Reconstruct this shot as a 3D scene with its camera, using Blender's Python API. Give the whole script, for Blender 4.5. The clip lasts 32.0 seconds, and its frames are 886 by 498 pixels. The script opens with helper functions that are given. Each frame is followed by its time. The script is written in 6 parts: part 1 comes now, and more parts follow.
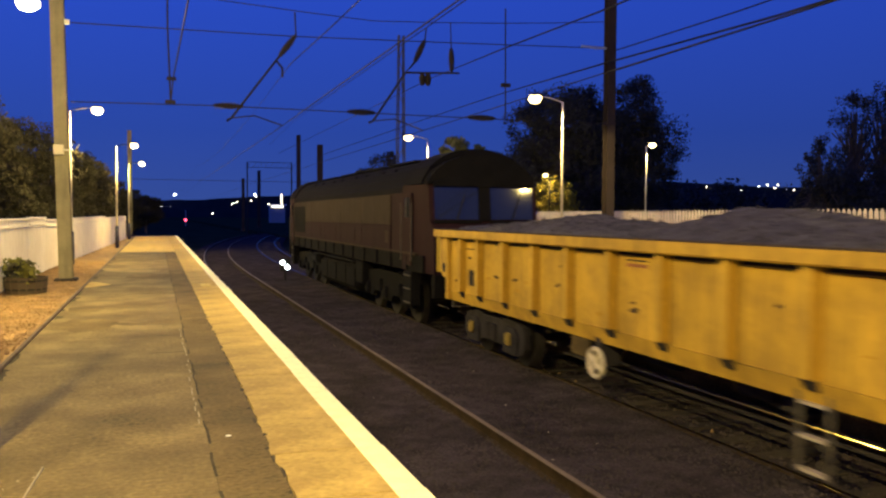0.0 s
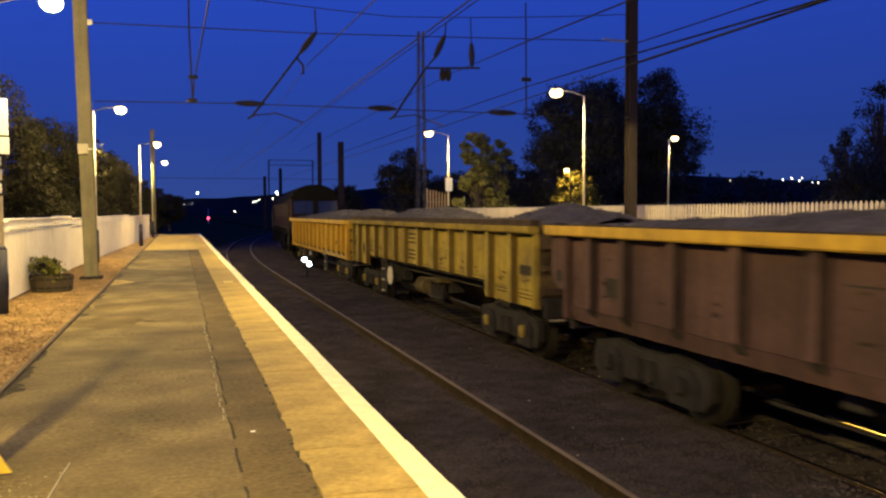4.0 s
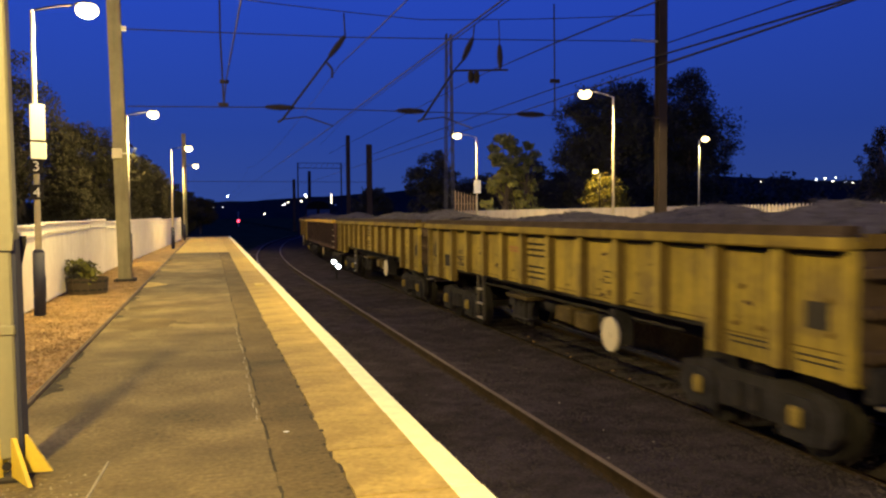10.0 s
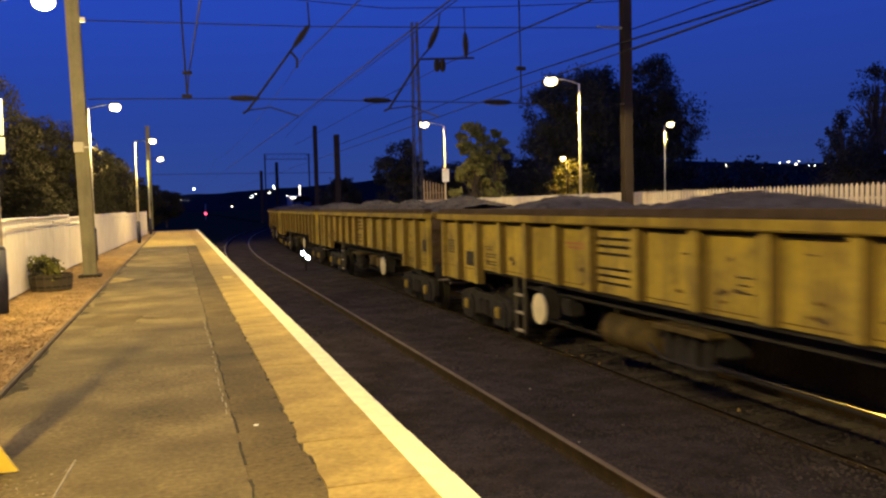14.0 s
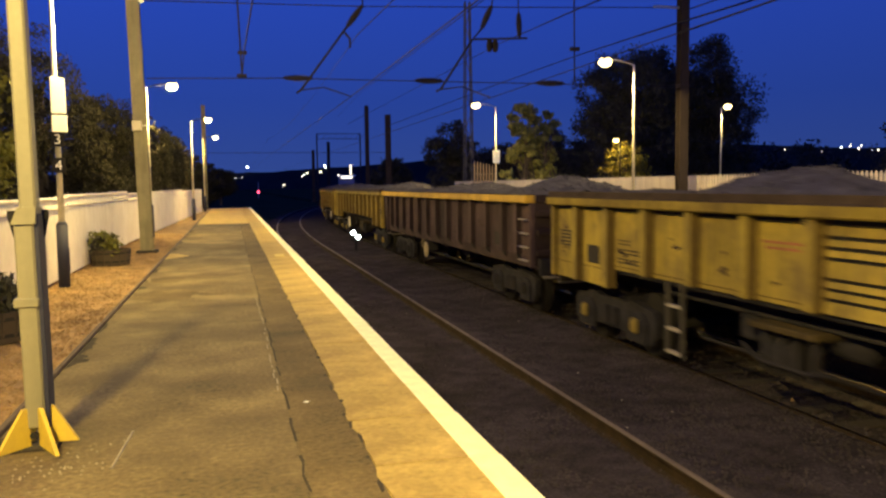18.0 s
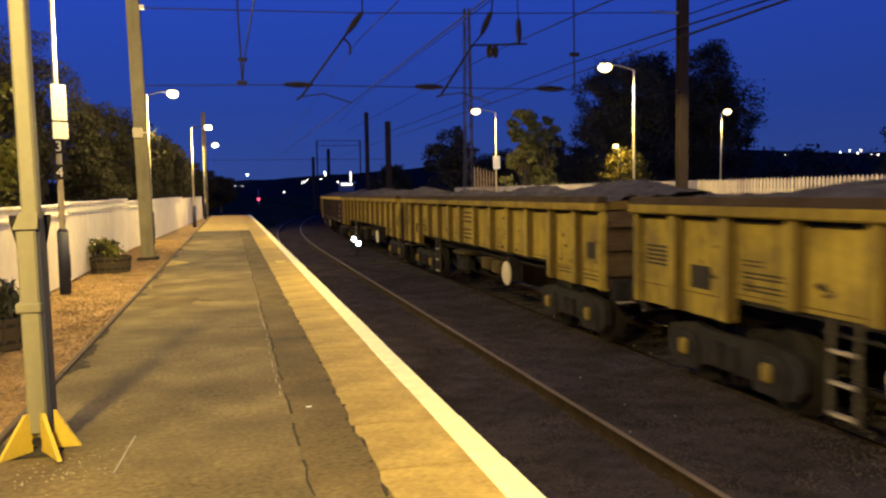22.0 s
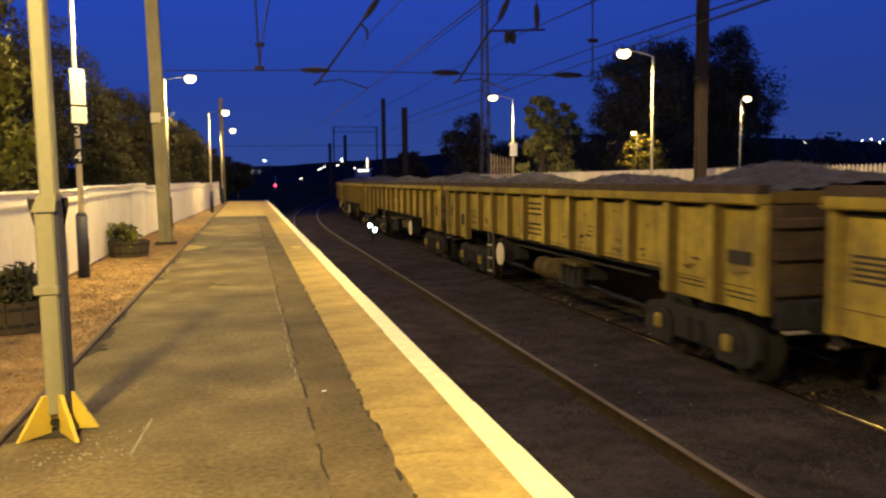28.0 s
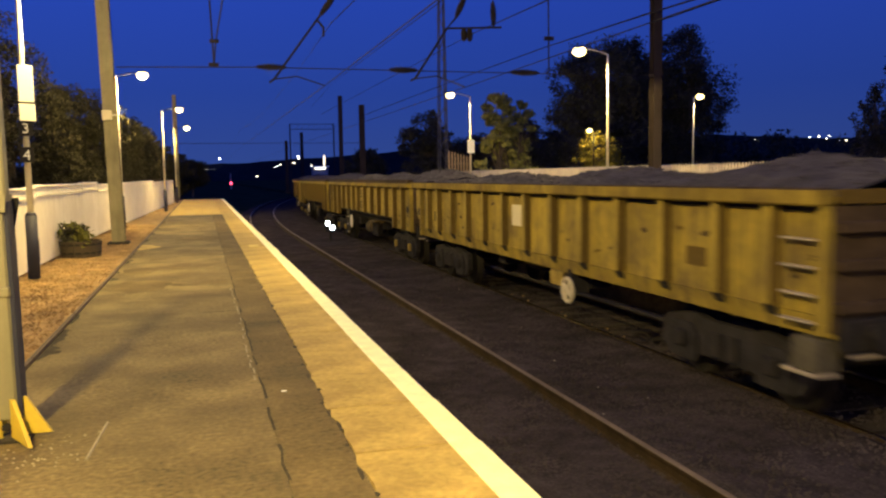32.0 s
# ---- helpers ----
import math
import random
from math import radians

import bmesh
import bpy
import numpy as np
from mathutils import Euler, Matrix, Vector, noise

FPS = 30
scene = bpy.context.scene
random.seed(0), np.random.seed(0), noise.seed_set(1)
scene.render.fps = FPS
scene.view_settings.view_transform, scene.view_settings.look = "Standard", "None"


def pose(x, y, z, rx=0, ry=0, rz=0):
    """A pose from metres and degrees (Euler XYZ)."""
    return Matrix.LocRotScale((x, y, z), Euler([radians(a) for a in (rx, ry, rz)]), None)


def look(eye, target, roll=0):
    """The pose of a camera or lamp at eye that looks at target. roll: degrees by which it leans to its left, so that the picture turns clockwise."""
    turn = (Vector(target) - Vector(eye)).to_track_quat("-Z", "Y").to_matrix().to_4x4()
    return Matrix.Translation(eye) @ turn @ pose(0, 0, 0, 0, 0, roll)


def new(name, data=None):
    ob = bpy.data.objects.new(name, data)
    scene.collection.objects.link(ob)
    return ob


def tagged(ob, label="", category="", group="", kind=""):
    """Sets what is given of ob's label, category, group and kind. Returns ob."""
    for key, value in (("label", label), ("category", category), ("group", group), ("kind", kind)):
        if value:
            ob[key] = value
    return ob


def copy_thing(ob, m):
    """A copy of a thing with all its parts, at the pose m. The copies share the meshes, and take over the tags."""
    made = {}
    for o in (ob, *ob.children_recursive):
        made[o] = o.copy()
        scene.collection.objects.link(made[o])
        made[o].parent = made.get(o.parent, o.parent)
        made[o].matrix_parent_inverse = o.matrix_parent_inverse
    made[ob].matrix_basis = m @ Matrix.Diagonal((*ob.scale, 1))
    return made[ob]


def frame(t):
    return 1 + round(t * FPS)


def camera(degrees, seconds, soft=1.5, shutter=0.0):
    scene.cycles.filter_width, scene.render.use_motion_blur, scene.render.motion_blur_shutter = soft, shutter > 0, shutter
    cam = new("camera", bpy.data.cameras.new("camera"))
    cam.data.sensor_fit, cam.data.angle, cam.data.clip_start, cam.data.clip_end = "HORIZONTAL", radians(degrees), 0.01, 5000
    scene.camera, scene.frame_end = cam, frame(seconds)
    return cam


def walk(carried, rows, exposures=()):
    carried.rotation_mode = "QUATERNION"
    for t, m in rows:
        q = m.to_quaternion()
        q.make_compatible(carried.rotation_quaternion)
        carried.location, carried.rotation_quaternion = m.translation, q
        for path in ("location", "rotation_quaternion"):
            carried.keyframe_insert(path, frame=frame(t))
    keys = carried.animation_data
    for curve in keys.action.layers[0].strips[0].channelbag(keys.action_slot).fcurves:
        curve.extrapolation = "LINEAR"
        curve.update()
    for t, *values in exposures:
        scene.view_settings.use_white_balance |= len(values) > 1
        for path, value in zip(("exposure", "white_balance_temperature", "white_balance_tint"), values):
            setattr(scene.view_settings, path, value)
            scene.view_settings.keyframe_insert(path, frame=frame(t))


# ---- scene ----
cam = camera(57.0, 32.0, soft=2.3, shutter=0.7)


def aim(yaw, pitch, lean, *place):
    a, b, eye = radians(yaw), radians(pitch), Vector(place)
    return look(eye, eye + Vector((-math.sin(a) * math.cos(b), math.cos(a) * math.cos(b), math.sin(b))), lean)


WAY = [  # seconds, yaw to the left of the track, pitch, lean, and the eye
    (0, -19.33, -2.30, 0.27, 0.019, -0.025, 1.565), (0.5, -18.97, -2.32, 0.31, 0.023, -0.024, 1.560), (1, -18.86, -2.57, 0.19, 0.023, -0.025, 1.559),
    (1.5, -18.72, -2.85, 0.29, 0.017, -0.016, 1.559), (2, -18.33, -2.50, -0.01, 0.013, -0.008, 1.558), (2.5, -18.03, -2.54, -0.08, 0.017, 0.003, 1.557),
    (3, -17.91, -2.55, -0.14, 0.020, 0.018, 1.552), (3.5, -17.85, -2.56, -0.17, 0.019, 0.018, 1.550), (5.5, -17.93, -2.60, -0.34, 0.015, 0.009, 1.549),
    (6, -17.85, -2.68, -0.40, 0.005, -0.004, 1.554), (6.5, -17.20, -2.86, -0.23, -0.010, -0.005, 1.553), (7, -16.49, -3.02, -0.15, -0.023, -0.005, 1.549),
    (7.5, -16.01, -3.01, 0.13, -0.018, -0.008, 1.554), (8, -16.01, -2.78, 0.01, -0.009, 0.003, 1.551), (8.5, -15.83, -2.72, -0.09, -0.009, 0.001, 1.551),
    (9, -15.83, -2.50, -0.12, -0.008, -0.007, 1.553), (9.5, -15.80, -2.52, -0.31, -0.012, -0.008, 1.553), (10, -15.89, -2.41, -0.42, -0.009, -0.002, 1.551),
    (10.5, -16.00, -2.32, -0.44, -0.002, 0.014, 1.547), (11, -17.08, -2.70, -0.78, -0.003, 0.005, 1.543), (11.5, -17.71, -3.03, -1.09, 0.006, 0.013, 1.550),
    (12, -17.55, -2.82, -1.38, 0.013, 0.006, 1.552), (12.5, -17.65, -2.67, -1.21, 0.012, 0.003, 1.553), (13, -17.99, -3.03, -1.30, 0.016, -0.006, 1.552),
    (13.5, -17.92, -3.21, -1.42, 0.013, -0.013, 1.554), (15.5, -18.22, -3.22, -1.31, 0.003, -0.013, 1.553), (16, -17.43, -3.27, -1.02, -0.002, -0.026, 1.555),
    (16.5, -17.03, -3.33, -0.69, -0.007, -0.028, 1.557), (17, -16.55, -3.15, -0.92, -0.006, -0.024, 1.560), (17.5, -15.78, -2.94, -1.19, -0.000, -0.011, 1.564),
    (18, -14.50, -4.49, -0.71, 0.001, -0.009, 1.562), (18.5, -15.69, -5.31, -1.38, 0.031, 0.017, 1.562), (18.6, -16.03, -5.09, -1.45, 0.031, 0.014, 1.562),
    (18.7, -16.17, -5.17, -1.54, 0.031, 0.012, 1.563), (18.8, -16.15, -5.07, -1.77, 0.031, 0.010, 1.563), (18.9, -16.15, -4.88, -1.77, 0.031, 0.007, 1.563),
    (18.967, -16.27, -4.73, -1.70, 0.031, 0.006, 1.564), (19, -16.65, -4.31, -1.44, 0.031, 0.005, 1.564), (19.033, -17.00, -3.88, -1.41, 0.031, 0.004, 1.564),
    (19.1, -17.11, -3.74, -1.39, 0.031, 0.003, 1.564), (19.2, -17.67, -3.20, -1.09, 0.031, 0.000, 1.564), (19.3, -17.85, -2.98, -0.74, 0.031, -0.002, 1.565),
    (19.4, -17.80, -3.02, -0.51, 0.030, -0.004, 1.565), (19.5, -17.77, -2.90, -0.53, 0.030, -0.007, 1.565), (20, -17.56, -3.53, -0.43, 0.012, -0.006, 1.559),
    (20.5, -16.28, -4.24, -1.12, -0.008, 0.003, 1.547), (21, -15.47, -4.36, -1.42, -0.005, 0.003, 1.543), (21.5, -15.32, -4.02, -1.39, -0.011, -0.003, 1.542),
    (22, -14.49, -4.03, -0.96, -0.012, 0.004, 1.541), (22.5, -14.52, -4.20, -0.67, -0.007, 0.004, 1.539), (23, -14.66, -4.35, -0.62, -0.001, 0.002, 1.544),
    (23.5, -14.68, -4.26, -0.37, -0.001, -0.004, 1.544), (24, -14.92, -3.34, -0.22, -0.009, -0.016, 1.547), (24.5, -14.76, -2.48, 0.42, -0.031, -0.022, 1.548),
    (25, -14.24, -2.79, 0.82, -0.026, -0.019, 1.550), (25.5, -14.84, -3.09, 0.50, -0.013, -0.021, 1.547), (27.5, -14.85, -4.82, -0.33, -0.012, 0.016, 1.531),
    (28, -13.35, -4.93, -0.65, -0.006, 0.019, 1.531), (28.2, -13.11, -5.13, 0.00, -0.003, 0.023, 1.532), (28.3, -12.90, -6.11, -0.36, -0.002, 0.025, 1.532),
    (28.4, -12.90, -6.13, -0.39, -0.001, 0.028, 1.533), (28.5, -13.05, -5.90, -0.72, -0.000, 0.030, 1.533), (28.6, -13.27, -5.05, -1.31, 0.001, 0.032, 1.533),
    (28.7, -13.47, -4.52, -1.17, 0.002, 0.034, 1.534), (28.8, -13.75, -4.27, -1.41, 0.003, 0.037, 1.534), (29, -13.41, -4.37, -1.75, 0.005, 0.041, 1.534),
    (29.5, -13.49, -4.39, -2.34, 0.003, 0.040, 1.536), (30, -14.55, -4.30, -1.82, -0.003, 0.038, 1.533), (30.5, -15.39, -5.01, -1.37, -0.005, 0.036, 1.537),
    (31, -16.91, -5.04, -0.68, -0.014, 0.026, 1.535), (31.5, -17.04, -4.95, -0.66, -0.018, 0.011, 1.537), (32, -16.29, -5.16, -0.86, -0.018, 0.016, 1.535),
]
walk(cam, [(t, aim(*rest)) for t, *rest in WAY],
     exposures=[(0.0, 0.24), (1.0, 0.11), (3.0, 0.07), (8.0, 0.07), (16.0, 0.05), (24.0, 0.03), (32.0, 0.01)])

# ---- levels: platform top 0, rail top -0.943 ----
RAIL = -0.943
EDGE = 1.465         # platform edge
NEAR, FAR = 3.01, 6.68  # track centres
FENCE_R = 13.3


def bend(y):
    """How far the line has curved to the right at a distance."""
    return 0.0 if y < 35 else (y - 35) ** 2 / 600.0


# ---- world: clear blue dusk ----
world = bpy.data.worlds.new("dusk")
scene.world = world
world.use_nodes = True
wn, wl = world.node_tree.nodes, world.node_tree.links
wn.clear()
w_out, w_bg = wn.new("ShaderNodeOutputWorld"), wn.new("ShaderNodeBackground")
w_tc, w_sep, w_ramp = wn.new("ShaderNodeTexCoord"), wn.new("ShaderNodeSeparateXYZ"), wn.new("ShaderNodeValToRGB")
wl.new(w_tc.outputs["Generated"], w_sep.inputs[0])
wl.new(w_sep.outputs["Z"], w_ramp.inputs[0])
w_ramp.color_ramp.elements[0].position, w_ramp.color_ramp.elements[0].color = 0.0, (0.0180, 0.037, 0.148, 1)
w_ramp.color_ramp.elements[1].position, w_ramp.color_ramp.elements[1].color = 0.9, (0.0088, 0.0255, 0.255, 1)
e = w_ramp.color_ramp.elements.new(0.10)
e.color = (0.0115, 0.0315, 0.183, 1)
e = w_ramp.color_ramp.elements.new(0.30)
e.color = (0.0105, 0.036, 0.295, 1)
w_side, w_tint = wn.new("ShaderNodeMapRange"), wn.new("ShaderNodeMix")
w_side.inputs["From Min"].default_value, w_side.inputs["From Max"].default_value = -0.5, 1.0
w_side.inputs["To Min"].default_value, w_side.inputs["To Max"].default_value = 1.16, 0.86
wl.new(w_sep.outputs["X"], w_side.inputs["Value"])
w_tint.data_type, w_tint.blend_type = "RGBA", "MULTIPLY"
w_tint.inputs["Factor"].default_value = 1
wl.new(w_ramp.outputs[0], w_tint.inputs[6])
wl.new(w_side.outputs[0], w_tint.inputs[7])
wl.new(w_tint.outputs[2], w_bg.inputs[0])
w_bg.inputs[1].default_value = 1.6
wl.new(w_bg.outputs[0], w_out.inputs[0])

LAMP_COLOUR = (1.0, 0.725, 0.22)
LAMP_POWER = 3100.0


def street_light(x, y, z, power=LAMP_POWER, colour=LAMP_COLOUR, spread=156):
    d = bpy.data.lights.new("lamp_light", "POINT" if spread >= 360 else "SPOT")
    d.energy, d.color, d.shadow_soft_size = power, colour, 0.07
    if spread < 360:
        d.spot_size, d.spot_blend = radians(spread), 0.12
    o = new("lamp_light", d)
    o.location = (x, y, z)
    return o


# ---- materials ----
def mat(name, colour, rough=0.8, metal=0.0, var=0.25, scale=3.0, fine=40.0, bump=0.15, dirt=None, dirt_amount=0.0,
        dirt_scale=1.2, per_object=0.0, spec=0.5, fw=0.45, streak=0.0):
    m = bpy.data.materials.new(name)
    m.use_nodes = True
    n, l = m.node_tree.nodes, m.node_tree.links
    b = n["Principled BSDF"]
    b.inputs["Roughness"].default_value, b.inputs["Metallic"].default_value = rough, metal
    b.inputs["Specular IOR Level"].default_value = spec
    tc = n.new("ShaderNodeTexCoord")
    big, small = n.new("ShaderNodeTexNoise"), n.new("ShaderNodeTexNoise")
    big.inputs["Scale"].default_value, big.inputs["Detail"].default_value = scale, 5
    small.inputs["Scale"].default_value, small.inputs["Detail"].default_value = fine, 3
    l.new(tc.outputs["Object"], big.inputs["Vector"])
    l.new(tc.outputs["Object"], small.inputs["Vector"])
    add = n.new("ShaderNodeMath")
    add.operation = "MULTIPLY_ADD"
    l.new(small.outputs["Fac"], add.inputs[0])
    add.inputs[1].default_value = fw
    l.new(big.outputs["Fac"], add.inputs[2])
    rmp = n.new("ShaderNodeMapRange")
    rmp.inputs["From Min"].default_value, rmp.inputs["From Max"].default_value = 0.5 + 0.5 * fw - 0.22 * (1 + fw), 0.5 + 0.5 * fw + 0.22 * (1 + fw)
    rmp.inputs["To Min"].default_value, rmp.inputs["To Max"].default_value = 1 - var, 1 + var
    l.new(add.outputs[0], rmp.inputs["Value"])
    val = rmp.outputs[0]
    if per_object:
        oi = n.new("ShaderNodeObjectInfo")
        mr = n.new("ShaderNodeMapRange")
        mr.inputs["To Min"].default_value, mr.inputs["To Max"].default_value = 1 - per_object, 1 + per_object
        l.new(oi.outputs["Random"], mr.inputs["Value"])
        mu = n.new("ShaderNodeMath")
        mu.operation = "MULTIPLY"
        l.new(val, mu.inputs[0])
        l.new(mr.outputs[0], mu.inputs[1])
        val = mu.outputs[0]
    mix = n.new("ShaderNodeMix")
    mix.data_type, mix.blend_type = "RGBA", "MULTIPLY"
    mix.inputs["Factor"].default_value = 1
    mix.inputs[6].default_value = (*colour, 1)
    l.new(val, mix.inputs[7])
    col = mix.outputs[2]
    if dirt:
        dn = n.new("ShaderNodeTexNoise")
        dn.inputs["Scale"].default_value, dn.inputs["Detail"].default_value, dn.inputs["Roughness"].default_value = dirt_scale, 7, 0.65
        l.new(tc.outputs["Object"], dn.inputs["Vector"])
        dr = n.new("ShaderNodeMapRange")
        dr.inputs["From Min"].default_value, dr.inputs["From Max"].default_value = 0.42, 0.68
        dr.inputs["To Max"].default_value = dirt_amount
        l.new(dn.outputs["Fac"], dr.inputs["Value"])
        dm = n.new("ShaderNodeMix")
        dm.data_type = "RGBA"
        l.new(dr.outputs[0], dm.inputs["Factor"])
        l.new(col, dm.inputs[6])
        dm.inputs[7].default_value = (*dirt, 1)
        col = dm.outputs[2]
    if streak:
        mp = n.new("ShaderNodeMapping")
        mp.inputs["Scale"].default_value = (3.0, 7.0, 0.45)
        l.new(tc.outputs["Object"], mp.inputs["Vector"])
        sn = n.new("ShaderNodeTexNoise")
        sn.inputs["Scale"].default_value, sn.inputs["Detail"].default_value = 1.6, 4
        l.new(mp.outputs[0], sn.inputs["Vector"])
        sr = n.new("ShaderNodeMapRange")
        sr.inputs["From Min"].default_value, sr.inputs["From Max"].default_value = 0.45, 0.72
        sr.inputs["To Max"].default_value = streak
        l.new(sn.outputs["Fac"], sr.inputs["Value"])
        sm = n.new("ShaderNodeMix")
        sm.data_type = "RGBA"
        l.new(sr.outputs[0], sm.inputs["Factor"])
        l.new(col, sm.inputs[6])
        sm.inputs[7].default_value = (*[c * 0.32 for c in (dirt or colour)], 1)
        col = sm.outputs[2]
    l.new(col, b.inputs["Base Color"])
    if bump:
        bp = n.new("ShaderNodeBump")
        bp.inputs["Strength"].default_value, bp.inputs["Distance"].default_value = bump, 0.02
        l.new(add.outputs[0], bp.inputs["Height"])
        l.new(bp.outputs[0], b.inputs["Normal"])
    return m


def glow(name, colour, strength):
    m = bpy.data.materials.new(name)
    m.use_nodes = True
    b = m.node_tree.nodes["Principled BSDF"]
    b.inputs["Base Color"].default_value = (*colour, 1)
    b.inputs["Emission Color"].default_value = (*colour, 1)
    b.inputs["Emission Strength"].default_value = strength
    return m


M_ASPHALT = mat("asphalt", (0.143, 0.107, 0.047), 0.94, var=0.8, scale=1.3, fine=26, bump=0.8, dirt=(0.060, 0.047, 0.024), dirt_amount=0.8, dirt_scale=0.7, spec=0.25, fw=0.8)
M_ASPHALT2 = mat("dark_asphalt_strip", (0.120, 0.089, 0.040), 0.95, var=0.7, scale=1.4, fine=26, bump=0.7, dirt=(0.052, 0.043, 0.026), dirt_amount=0.7, dirt_scale=0.9, spec=0.15, fw=0.9)
M_STAIN = mat("dark_organic_stain", (0.045, 0.038, 0.026), 0.97, var=0.6, scale=5, fine=30, bump=0.5, spec=0.1)
M_COPING = mat("coping_stone", (0.41, 0.295, 0.082), 0.9, var=0.42, scale=2.4, fine=22, bump=0.5, dirt=(0.20, 0.135, 0.045), dirt_amount=0.65, dirt_scale=1.9, per_object=0.10, fw=0.8, spec=0.25)
M_WHITE_LINE = mat("white_edge_paint", (0.90, 0.88, 0.50), 0.7, var=0.12, scale=3, fine=25, bump=0.2, dirt=(0.55, 0.50, 0.26), dirt_amount=0.35, dirt_scale=4, fw=0.7)
M_PLATFACE = mat("platform_brick_face", (0.16, 0.12, 0.10), 0.9, var=0.4, scale=3, fine=20, bump=0.4)
M_KERB = mat("timber_border", (0.075, 0.052, 0.033), 0.95, var=0.4, scale=4, fine=30, bump=0.3)
M_CHIPS = mat("stone_chippings", (0.30, 0.200, 0.092), 0.97, var=0.6, scale=3, fine=30, bump=0.5, dirt=(0.12, 0.077, 0.042), dirt_amount=0.6, dirt_scale=1.6, fw=0.8, spec=0.1)
M_BALLAST = mat("ballast_bed", (0.045, 0.038, 0.040), 1.0, var=0.7, scale=3.5, fine=30, bump=1.0, dirt=(0.020, 0.017, 0.016), dirt_amount=0.7, dirt_scale=0.9, spec=0.0, fw=0.9)
M_STONE = mat("ballast_stone", (0.051, 0.043, 0.044), 0.97, var=0.5, scale=1.6, fine=30, bump=0.3, dirt=(0.022, 0.019, 0.018), dirt_amount=0.75, dirt_scale=0.9, spec=0.05)
M_SLEEPER = mat("concrete_sleeper", (0.040, 0.034, 0.030), 0.95, var=0.5, scale=4, fine=40, bump=0.4, dirt=(0.024, 0.020, 0.016), dirt_amount=0.8, dirt_scale=3, spec=0.2)
M_RAILRUST = mat("rusty_rail", (0.027, 0.018, 0.010), 0.95, var=0.5, scale=5, fine=50, bump=0.2, spec=0.08)
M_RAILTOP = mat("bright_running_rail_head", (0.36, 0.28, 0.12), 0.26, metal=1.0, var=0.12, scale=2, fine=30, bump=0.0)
# near rail heads: their sheen is painted as a pale matt colour
M_RAILSHINE = mat("pale_matt_rail_head", (0.12, 0.096, 0.076), 0.55, var=0.3, scale=2, fine=30, bump=0.03, spec=0.10)
M_LATTICE = mat("weathered_lattice_steel", (0.08, 0.08, 0.09), 0.9, var=0.2, scale=3, bump=0.05, spec=0.1)
M_FENCE = mat("white_painted_boards", (0.71, 0.67, 0.63), 0.85, var=0.13, scale=0.8, fine=12, bump=0.12, dirt=(0.47, 0.42, 0.38), dirt_amount=0.45, dirt_scale=0.9, per_object=0.06, streak=0.07, spec=0.15)
M_PALE = mat("white_palisade", (0.40, 0.355, 0.335), 0.8, var=0.18, scale=3, fine=25, bump=0.1, per_object=0.10, spec=0.2)
M_PALE2 = mat("brown_palisade", (0.30, 0.22, 0.14), 0.7, var=0.2, scale=3, fine=25, bump=0.1)
M_CREAM = mat("cream_painted_steel", (0.215, 0.20, 0.125), 0.55, var=0.14, scale=3, fine=30, bump=0.08, dirt=(0.14, 0.13, 0.08), dirt_amount=0.5, dirt_scale=3, streak=0.3)
M_NAVY = mat("navy_painted_steel", (0.012, 0.014, 0.040), 0.70, var=0.2, scale=4, fine=30, bump=0.05)
M_YELLOWPAINT = mat("hazard_yellow_paint", (0.58, 0.43, 0.05), 0.6, var=0.2, scale=5, fine=30, bump=0.1, dirt=(0.30, 0.22, 0.05), dirt_amount=0.5, dirt_scale=5, spec=0.3)
M_MAST = mat("weathered_mast_steel", (0.20, 0.18, 0.11), 0.75, metal=0.1, var=0.25, scale=2, fine=30, bump=0.15, dirt=(0.12, 0.10, 0.06), dirt_amount=0.5, dirt_scale=1.5, streak=0.4)
M_MAST2 = mat("rust_brown_mast_steel", (0.032, 0.025, 0.025), 0.9, var=0.3, scale=2, fine=30, bump=0.15, spec=0.08)
M_GALV = mat("galvanised_steel", (0.42, 0.42, 0.40), 0.5, metal=0.6, var=0.15, scale=3, fine=30, bump=0.05)
M_POLE = mat("white_lamp_column", (0.50, 0.46, 0.38), 0.6, var=0.12, scale=3, fine=30, bump=0.04, spec=0.3)
M_WIRE = mat("overhead_wire", (0.022, 0.022, 0.026), 0.9, var=0.1, bump=0, spec=0.05)
M_INSUL = mat("brown_insulator", (0.020, 0.017, 0.018), 0.7, var=0.1, bump=0, spec=0.08)
M_SIGNWHITE = mat("white_sign", (0.82, 0.82, 0.80), 0.45, var=0.05, bump=0)
M_BLACK = mat("black_paint", (0.016, 0.015, 0.016), 0.75, var=0.25, bump=0.05, spec=0.15)
M_TUB = mat("dark_oak_tub", (0.040, 0.028, 0.018), 0.85, var=0.35, scale=5, fine=40, bump=0.3)
M_SOIL = mat("soil", (0.05, 0.035, 0.025), 0.95, var=0.4, scale=8, fine=40, bump=0.6)
M_LEAF = mat("leaf", (0.037, 0.035, 0.024), 0.9, var=0.35, scale=0.5, fine=6, bump=0, spec=0.05)
# lighter copy of leaf: lifts the shaded tone of right-hand trees
M_LEAF_R = mat("lightened_leaf", (0.046, 0.046, 0.036), 0.9, var=0.6, scale=0.7, fine=5, bump=0, spec=0.05)
# yellow lamplight is put into the next two leaf colours
M_LEAF_Y = mat("lamplit_leaf", (0.105, 0.105, 0.026), 0.85, var=0.6, scale=1.2, fine=6, bump=0, spec=0.1)
